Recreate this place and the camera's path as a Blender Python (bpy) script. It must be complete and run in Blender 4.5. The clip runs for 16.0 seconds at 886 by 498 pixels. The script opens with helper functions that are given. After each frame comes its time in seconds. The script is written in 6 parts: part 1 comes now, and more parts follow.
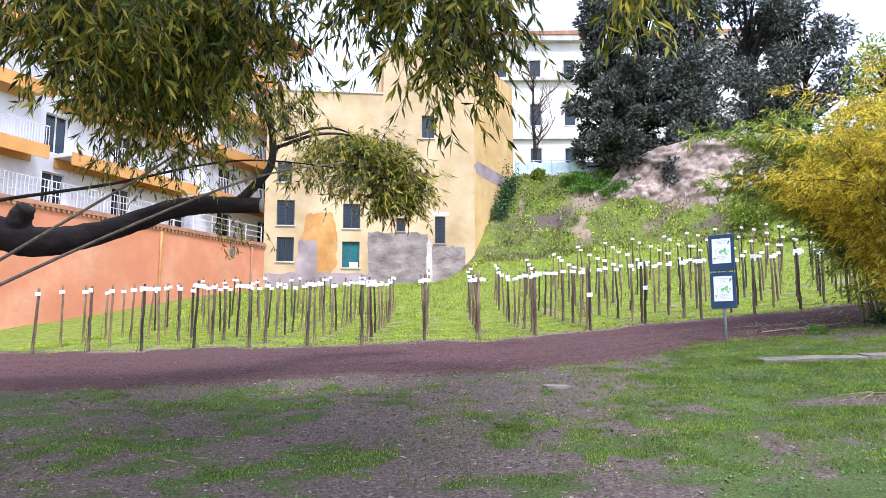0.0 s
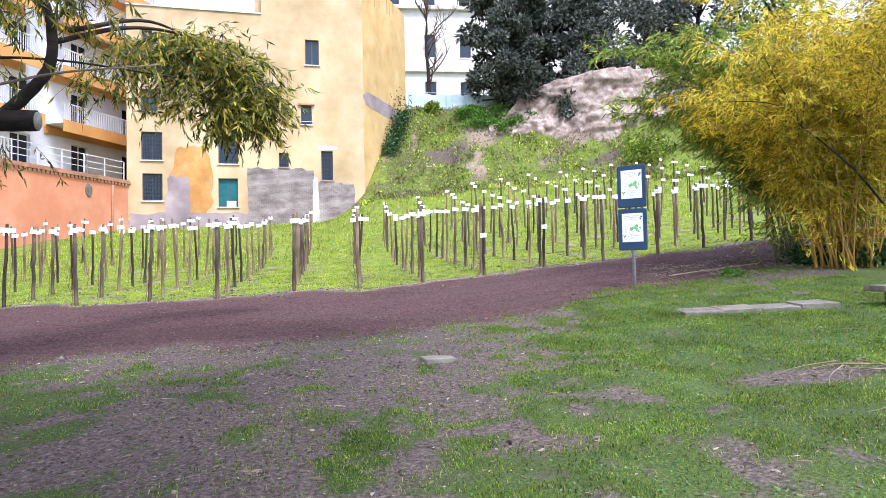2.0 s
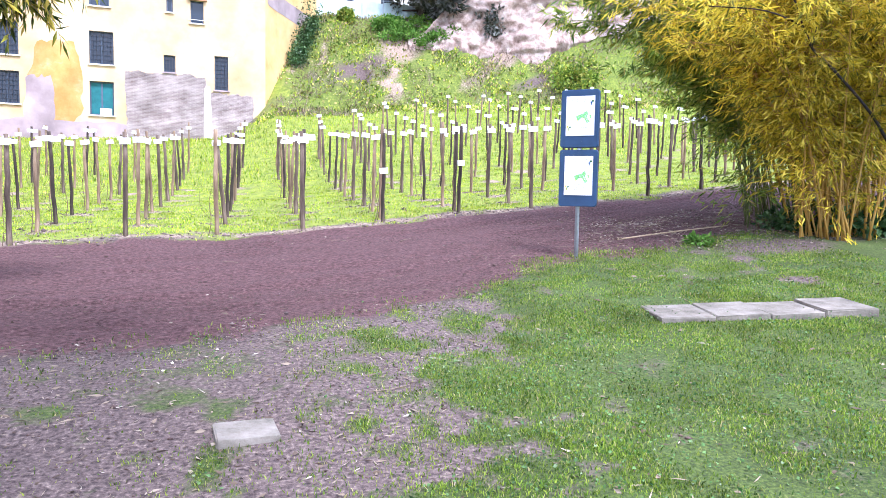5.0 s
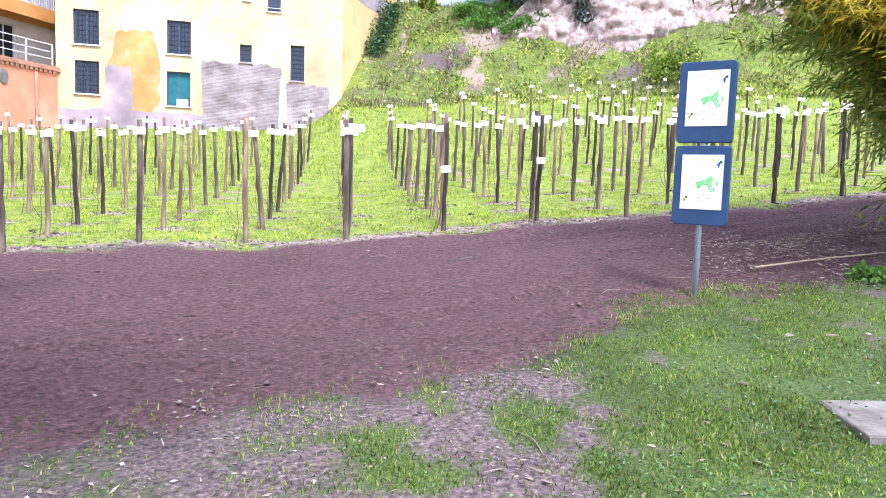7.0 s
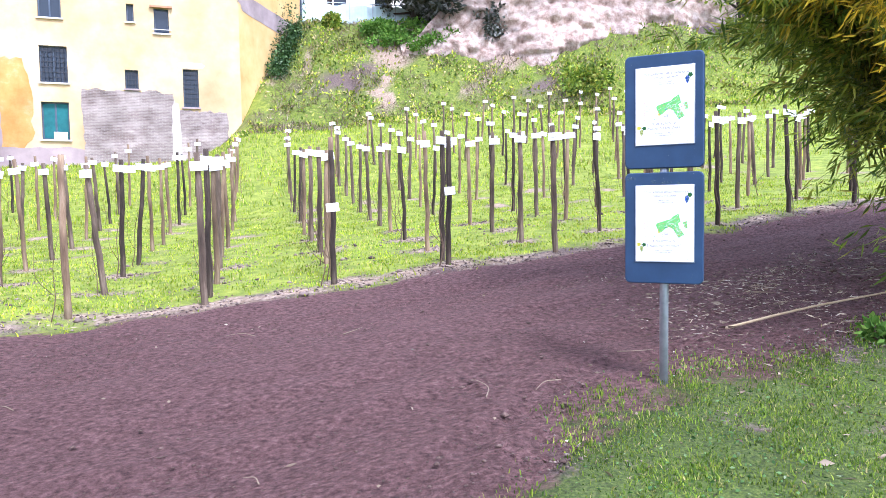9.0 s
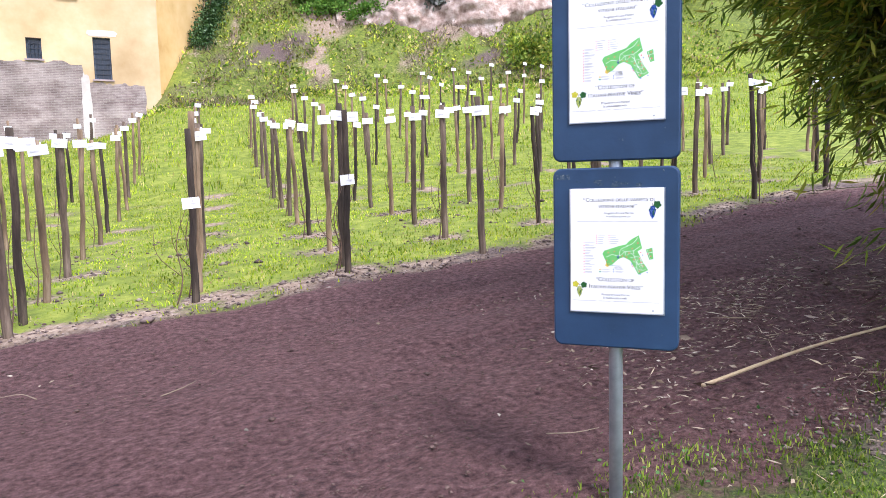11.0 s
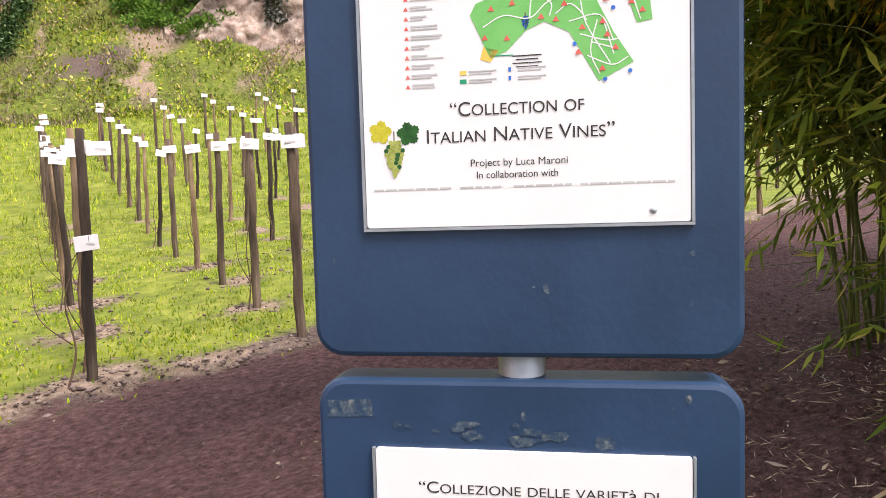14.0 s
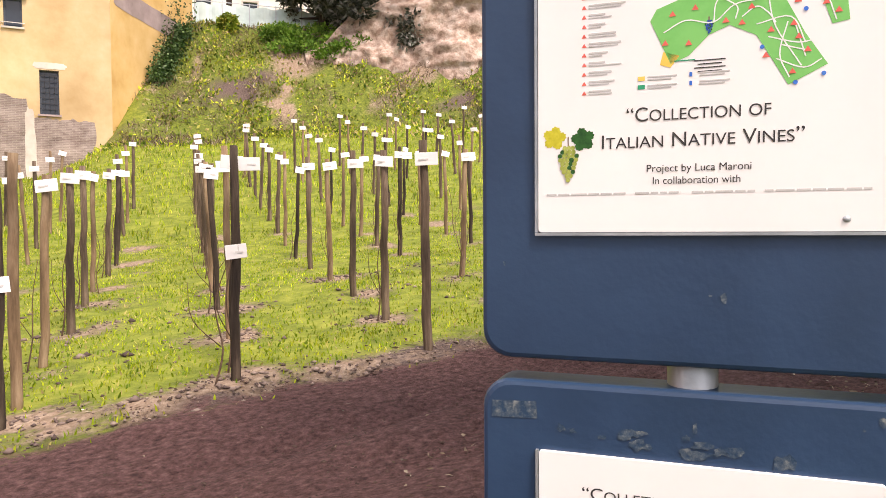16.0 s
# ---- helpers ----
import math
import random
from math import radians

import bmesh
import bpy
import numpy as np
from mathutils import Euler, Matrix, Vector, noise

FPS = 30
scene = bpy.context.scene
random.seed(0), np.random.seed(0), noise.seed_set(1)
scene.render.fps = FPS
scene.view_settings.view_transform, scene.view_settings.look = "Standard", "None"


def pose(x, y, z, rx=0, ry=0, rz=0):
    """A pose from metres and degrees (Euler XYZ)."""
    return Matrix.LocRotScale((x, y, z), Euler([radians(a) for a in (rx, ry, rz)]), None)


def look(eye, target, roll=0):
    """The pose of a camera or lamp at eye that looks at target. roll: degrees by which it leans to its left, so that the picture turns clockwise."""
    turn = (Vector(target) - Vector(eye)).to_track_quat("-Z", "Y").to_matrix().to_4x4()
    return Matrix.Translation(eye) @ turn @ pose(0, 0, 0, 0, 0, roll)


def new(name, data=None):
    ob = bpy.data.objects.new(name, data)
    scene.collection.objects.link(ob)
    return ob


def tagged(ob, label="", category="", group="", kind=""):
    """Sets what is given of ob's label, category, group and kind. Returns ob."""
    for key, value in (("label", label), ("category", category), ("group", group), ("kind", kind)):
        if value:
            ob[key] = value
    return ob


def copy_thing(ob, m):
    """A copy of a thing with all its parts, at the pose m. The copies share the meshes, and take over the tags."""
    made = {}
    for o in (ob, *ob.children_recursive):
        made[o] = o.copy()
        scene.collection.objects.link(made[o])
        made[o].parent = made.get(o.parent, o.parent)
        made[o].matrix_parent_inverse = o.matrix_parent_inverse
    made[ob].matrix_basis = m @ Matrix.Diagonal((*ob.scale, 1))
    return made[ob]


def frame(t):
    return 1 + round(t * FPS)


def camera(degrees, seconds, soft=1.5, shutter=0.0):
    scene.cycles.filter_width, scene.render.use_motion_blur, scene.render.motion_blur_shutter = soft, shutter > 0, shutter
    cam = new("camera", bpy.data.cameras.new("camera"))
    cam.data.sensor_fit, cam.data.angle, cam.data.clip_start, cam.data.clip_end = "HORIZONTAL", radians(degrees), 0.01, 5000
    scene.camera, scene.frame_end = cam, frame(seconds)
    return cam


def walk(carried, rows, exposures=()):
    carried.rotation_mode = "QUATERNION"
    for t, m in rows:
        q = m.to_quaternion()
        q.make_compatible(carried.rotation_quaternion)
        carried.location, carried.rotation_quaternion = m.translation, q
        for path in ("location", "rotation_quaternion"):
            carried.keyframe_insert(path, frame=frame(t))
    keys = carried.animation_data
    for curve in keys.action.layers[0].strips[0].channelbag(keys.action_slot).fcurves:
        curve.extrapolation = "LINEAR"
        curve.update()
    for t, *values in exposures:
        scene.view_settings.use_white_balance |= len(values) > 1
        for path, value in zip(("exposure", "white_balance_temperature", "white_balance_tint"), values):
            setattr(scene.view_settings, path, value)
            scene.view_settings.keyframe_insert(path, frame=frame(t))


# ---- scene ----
cam = camera(64.7, 16.0, soft=0.65)
PATH = [
    (0, (-0.162, -1.555, 1.607), (-0.209, 0.429, 1.855), 0.0),
    (0.5, (0.003, -0.983, 1.616), (0.075, 1.014, 1.709), 2.4),
    (1, (0.117, -0.273, 1.683), (0.113, 1.726, 1.717), 3.1),
    (1.5, (0.214, 0.298, 1.772), (0.253, 2.295, 1.873), 2.5),
    (2, (0.359, 0.98, 1.834), (0.602, 2.964, 1.904), -1.2),
    (2.5, (0.439, 1.626, 1.87), (0.781, 3.593, 1.75), -0.4),
    (3, (0.6, 2.107, 1.978), (0.968, 4.07, 1.86), -0.3),
    (3.5, (0.831, 2.672, 2.103), (1.153, 4.643, 2.002), -2.2),
    (4, (0.951, 3.365, 2.14), (1.344, 5.324, 2.064), -0.1),
    (4.2, (1.011, 3.585, 2.179), (1.501, 5.522, 2.09), 1.3),
    (6.3, (2.013, 6.042, 2.361), (2.378, 7.998, 2.161), 0.6),
    (6.5, (2.065, 6.263, 2.358), (2.372, 8.23, 2.161), 1.7),
    (7, (2.11, 6.854, 2.467), (2.35, 8.832, 2.292), 2.0),
    (7.5, (2.236, 7.394, 2.562), (2.525, 9.37, 2.457), 1.3),
    (8, (2.37, 7.956, 2.583), (2.721, 9.91, 2.34), 2.3),
    (8.5, (2.6, 8.47, 2.614), (3.017, 10.413, 2.389), 0.7),
    (9, (2.838, 8.986, 2.736), (3.285, 10.932, 2.619), -0.9),
    (9.2, (2.945, 9.194, 2.728), (3.432, 11.13, 2.602), -0.6),
    (11.3, (3.988, 10.962, 2.918), (4.578, 12.861, 2.699), -1.6),
    (11.5, (4.077, 11.113, 2.908), (4.657, 13.007, 2.634), -2.2),
    (12, (4.32, 11.502, 2.966), (4.906, 13.4, 2.733), -4.2),
    (12.5, (4.515, 11.848, 2.999), (5.384, 13.631, 2.744), -4.0),
    (13, (4.667, 12.198, 3.076), (5.641, 13.938, 2.917), -3.7),
    (13.5, (4.8, 12.456, 3.093), (5.743, 14.21, 2.907), -3.3),
    (14, (4.914, 12.64, 3.176), (5.869, 14.392, 3.045), -1.7),
    (14.5, (4.939, 12.68, 3.192), (5.945, 14.407, 3.108), -1.2),
    (15, (4.932, 12.672, 3.198), (5.942, 14.398, 3.157), -1.3),
    (15.5, (4.907, 12.656, 3.168), (5.875, 14.405, 3.089), -0.7),
    (16, (4.85, 12.649, 3.157), (5.492, 14.541, 3.089), -0.4),
]
EXPOSURES = [(0, 1.0, 5400, 16), (0.5, 0.92, 5400, 16), (1, 1.02, 5400, 16), (2, 1.1, 5400, 15), (2.5, 1.42, 5350, 17), (3.5, 1.74, 5200, 20), (7.2, 1.56, 5200, 22), (8.5, 1.6, 5250, 20), (9.2, 1.46, 5250, 20), (11.5, 1.05, 5900, 19), (12.5, 0.95, 6450, 19), (15.5, 1.0, 6900, 20), (16, 0.92, 7300, 22)]
walk(cam, [(t, look(eye, target, roll)) for t, eye, target, roll in PATH], EXPOSURES)

# ---- light ----
world = bpy.data.worlds.new("sky_world")
scene.world = world
world.use_nodes = True
sky = world.node_tree.nodes.new("ShaderNodeTexSky")
sky.sky_type, sky.sun_disc = "NISHITA", False
sky.sun_elevation, sky.sun_rotation = radians(57), radians(160)
sky.air_density, sky.dust_density = 1.0, 4.0
veil = world.node_tree.nodes.new("ShaderNodeMix")  # thin white cloud over the whole sky
veil.data_type = "RGBA"
veil.inputs[0].default_value = 0.6
veil.inputs[7].default_value = (9.5, 9.7, 10.2, 1)
world.node_tree.links.new(sky.outputs[0], veil.inputs[6])
world.node_tree.links.new(veil.outputs[2], world.node_tree.nodes["Background"].inputs[0])
world.node_tree.nodes["Background"].inputs[1].default_value = 0.12
sun = new("sun", bpy.data.lights.new("sun", "SUN"))
sun.data.energy, sun.data.angle, sun.data.color = 2.35, radians(14), (1.0, 0.94, 0.84)
sun.matrix_world = look((0, 0, 0), (-0.186, 0.512, -0.839))
rng = np.random.default_rng(7)


# ---- materials ----
def material(name, stops, scale=4.0, rough=0.85, bump=0.3, bump_scale=40.0, metal=0.0, source="noise", mottle=0.25,
             mottle_scale=0.7, translucent=0.0, stretch=(1, 1, 1), spec=0.3):
    """A procedural surface: colours along a ramp by noise, island or object chance, mottled at a second scale, with fine relief."""
    m = bpy.data.materials.new(name)
    m.use_nodes = True
    t, n = m.node_tree, m.node_tree.nodes
    b = n["Principled BSDF"]
    b.inputs["Roughness"].default_value, b.inputs["Metallic"].default_value = rough, metal
    b.inputs["Specular IOR Level"].default_value = spec
    geo = n.new("ShaderNodeNewGeometry")
    tc = n.new("ShaderNodeTexCoord")
    mp = n.new("ShaderNodeMapping")
    mp.inputs["Scale"].default_value = stretch
    t.links.new(geo.outputs["Position"] if source != "object_noise" else tc.outputs["Object"], mp.inputs["Vector"])
    ramp = n.new("ShaderNodeValToRGB")
    e = ramp.color_ramp.elements
    while len(e) < len(stops):
        e.new(0.5)
    for k, (p, c) in zip(e, stops):
        k.position, k.color = p, (*c, 1)
    if source == "island":
        t.links.new(geo.outputs["Random Per Island"], ramp.inputs[0])
    elif source == "object":
        t.links.new(n.new("ShaderNodeObjectInfo").outputs["Random"], ramp.inputs[0])
    else:
        a = n.new("ShaderNodeTexNoise")
        a.inputs["Scale"].default_value, a.inputs["Detail"].default_value, a.inputs["Roughness"].default_value = scale, 8, 0.65
        t.links.new(mp.outputs[0], a.inputs["Vector"])
        t.links.new(a.outputs[0], ramp.inputs[0])
    out = ramp.outputs[0]
    if mottle:
        k = n.new("ShaderNodeTexNoise")
        k.inputs["Scale"].default_value, k.inputs["Detail"].default_value = mottle_scale, 5
        t.links.new(geo.outputs["Position"], k.inputs["Vector"])
        r = n.new("ShaderNodeMapRange")
        r.inputs[1].default_value, r.inputs[2].default_value = 0.3, 0.7
        r.inputs[3].default_value, r.inputs[4].default_value = 1 - mottle, 1 + mottle
        t.links.new(k.outputs[0], r.inputs[0])
        mix = n.new("ShaderNodeVectorMath")
        mix.operation = "SCALE"
        t.links.new(out, mix.inputs[0])
        t.links.new(r.outputs[0], mix.inputs["Scale"])
        out = mix.outputs[0]
    t.links.new(out, b.inputs["Base Color"])
    if bump:
        f = n.new("ShaderNodeTexNoise")
        f.inputs["Scale"].default_value, f.inputs["Detail"].default_value = bump_scale, 6
        t.links.new(mp.outputs[0], f.inputs["Vector"])
        u = n.new("ShaderNodeBump")
        u.inputs["Strength"].default_value, u.inputs["Distance"].default_value = bump, 0.02 if bump < 1 else 0.045
        t.links.new(f.outputs[0], u.inputs["Height"])
        t.links.new(u.outputs[0], b.inputs["Normal"])
    if translucent:
        tr = n.new("ShaderNodeBsdfTranslucent")
        t.links.new(out, tr.inputs[0])
        ms = n.new("ShaderNodeMixShader")
        ms.inputs[0].default_value = translucent
        t.links.new(b.outputs[0], ms.inputs[1])
        t.links.new(tr.outputs[0], ms.inputs[2])
        t.links.new(ms.outputs[0], n["Material Output"].inputs[0])
    return m


def ground_material():
    """Grass, bare earth and dark path soil, mixed by the three masks of the ground."""
    m = material("ground_surface", [(0.3, (0.018, 0.022, 0.01)), (0.45, (0.04, 0.06, 0.013)), (0.58, (0.07, 0.1, 0.018)), (0.75, (0.15, 0.15, 0.05))], 48, 0.95, 1.0, 30)
    t, n = m.node_tree, m.node_tree.nodes
    b = n["Principled BSDF"]
    grass = b.inputs["Base Color"].links[0].from_socket
    geo = n.new("ShaderNodeNewGeometry")

    def layer(base, stops, scale, mask, stretch=(1, 1, 1), turn=0.0, soft=(0.8, 1.15), edge=11):
        a = n.new("ShaderNodeTexNoise")
        a.inputs["Scale"].default_value, a.inputs["Detail"].default_value, a.inputs["Roughness"].default_value = scale, 10, 0.7
        mp = n.new("ShaderNodeMapping")
        mp.inputs["Scale"].default_value, mp.inputs["Rotation"].default_value = stretch, (0, 0, radians(turn))
        t.links.new(geo.outputs["Position"], mp.inputs["Vector"])
        t.links.new(mp.outputs[0], a.inputs["Vector"])
        ramp = n.new("ShaderNodeValToRGB")
        e = ramp.color_ramp.elements
        while len(e) < len(stops):
            e.new(0.5)
        for k, (p, c) in zip(e, stops):
            k.position, k.color = p, (*c, 1)
        t.links.new(a.outputs[0], ramp.inputs[0])
        at = n.new("ShaderNodeAttribute")
        at.attribute_name = mask
        ed = n.new("ShaderNodeTexNoise")
        ed.inputs["Scale"].default_value, ed.inputs["Detail"].default_value = edge, 9
        t.links.new(geo.outputs["Position"], ed.inputs["Vector"])
        su = n.new("ShaderNodeMath")
        su.operation = "ADD"
        t.links.new(at.outputs["Fac"], su.inputs[0])
        t.links.new(ed.outputs[0], su.inputs[1])
        rg = n.new("ShaderNodeMapRange")
        rg.inputs[1].default_value, rg.inputs[2].default_value = soft
        t.links.new(su.outputs[0], rg.inputs[0])
        mx = n.new("ShaderNodeMix")
        mx.data_type = "RGBA"
        t.links.new(rg.outputs[0], mx.inputs[0])
        t.links.new(base, mx.inputs[6])
        t.links.new(ramp.outputs[0], mx.inputs[7])
        return mx.outputs[2]

    c = layer(grass, [(0.3, (0.065, 0.09, 0.012)), (0.5, (0.15, 0.19, 0.022)), (0.7, (0.27, 0.285, 0.05))], 3.5, "meadow")
    c = layer(c, [(0.34, (0.026, 0.018, 0.017)), (0.46, (0.078, 0.056, 0.051)), (0.57, (0.135, 0.1, 0.088)), (0.7, (0.28, 0.22, 0.18))], 30, "bare", soft=(0.68, 1.2), edge=24)
    c = layer(c, [(0.3, (0.03, 0.0145, 0.0145)), (0.42, (0.088, 0.043, 0.042)), (0.57, (0.172, 0.09, 0.087)), (0.74, (0.29, 0.18, 0.168))], 24, "soil", (0.8, 1.1, 1), -11)
    c = layer(c, [(0.3, (0.12, 0.08, 0.055)), (0.5, (0.25, 0.185, 0.135)), (0.75, (0.42, 0.35, 0.28))], 12, "rock")
    t.links.new(c, b.inputs["Base Color"])
    # raked, crumbly relief where the soil lies, tufted relief elsewhere
    bump = b.inputs["Normal"].links[0].from_node
    plain = bump.inputs["Height"].links[0].from_socket
    bump.inputs["Distance"].default_value = 0.08

    def relief(scale, stretch, turn, detail):
        a, mp = n.new("ShaderNodeTexNoise"), n.new("ShaderNodeMapping")
        a.inputs["Scale"].default_value, a.inputs["Detail"].default_value, a.inputs["Roughness"].default_value = scale, detail, 0.62
        mp.inputs["Scale"].default_value, mp.inputs["Rotation"].default_value = stretch, (0, 0, radians(turn))
        t.links.new(geo.outputs["Position"], mp.inputs["Vector"])
        t.links.new(mp.outputs[0], a.inputs["Vector"])
        return a.outputs[0]

    add = n.new("ShaderNodeMath")
    add.operation = "MULTIPLY_ADD"
    add.inputs[1].default_value = 0.95
    t.links.new(relief(60, (1, 1, 1), 0, 8), add.inputs[0])
    t.links.new(relief(7, (0.22, 1.4, 1), -11, 5), add.inputs[2])
    at, mx = n.new("ShaderNodeAttribute"), n.new("ShaderNodeMix")
    at.attribute_name = "soil"
    t.links.new(at.outputs["Fac"], mx.inputs[0])
    calm = n.new("ShaderNodeMath")
    calm.operation = "MULTIPLY"
    calm.inputs[1].default_value = 0.22
    t.links.new(plain, calm.inputs[0])
    t.links.new(calm.outputs[0], mx.inputs[2])
    t.links.new(add.outputs[0], mx.inputs[3])
    t.links.new(mx.outputs[0], bump.inputs["Height"])
    return m


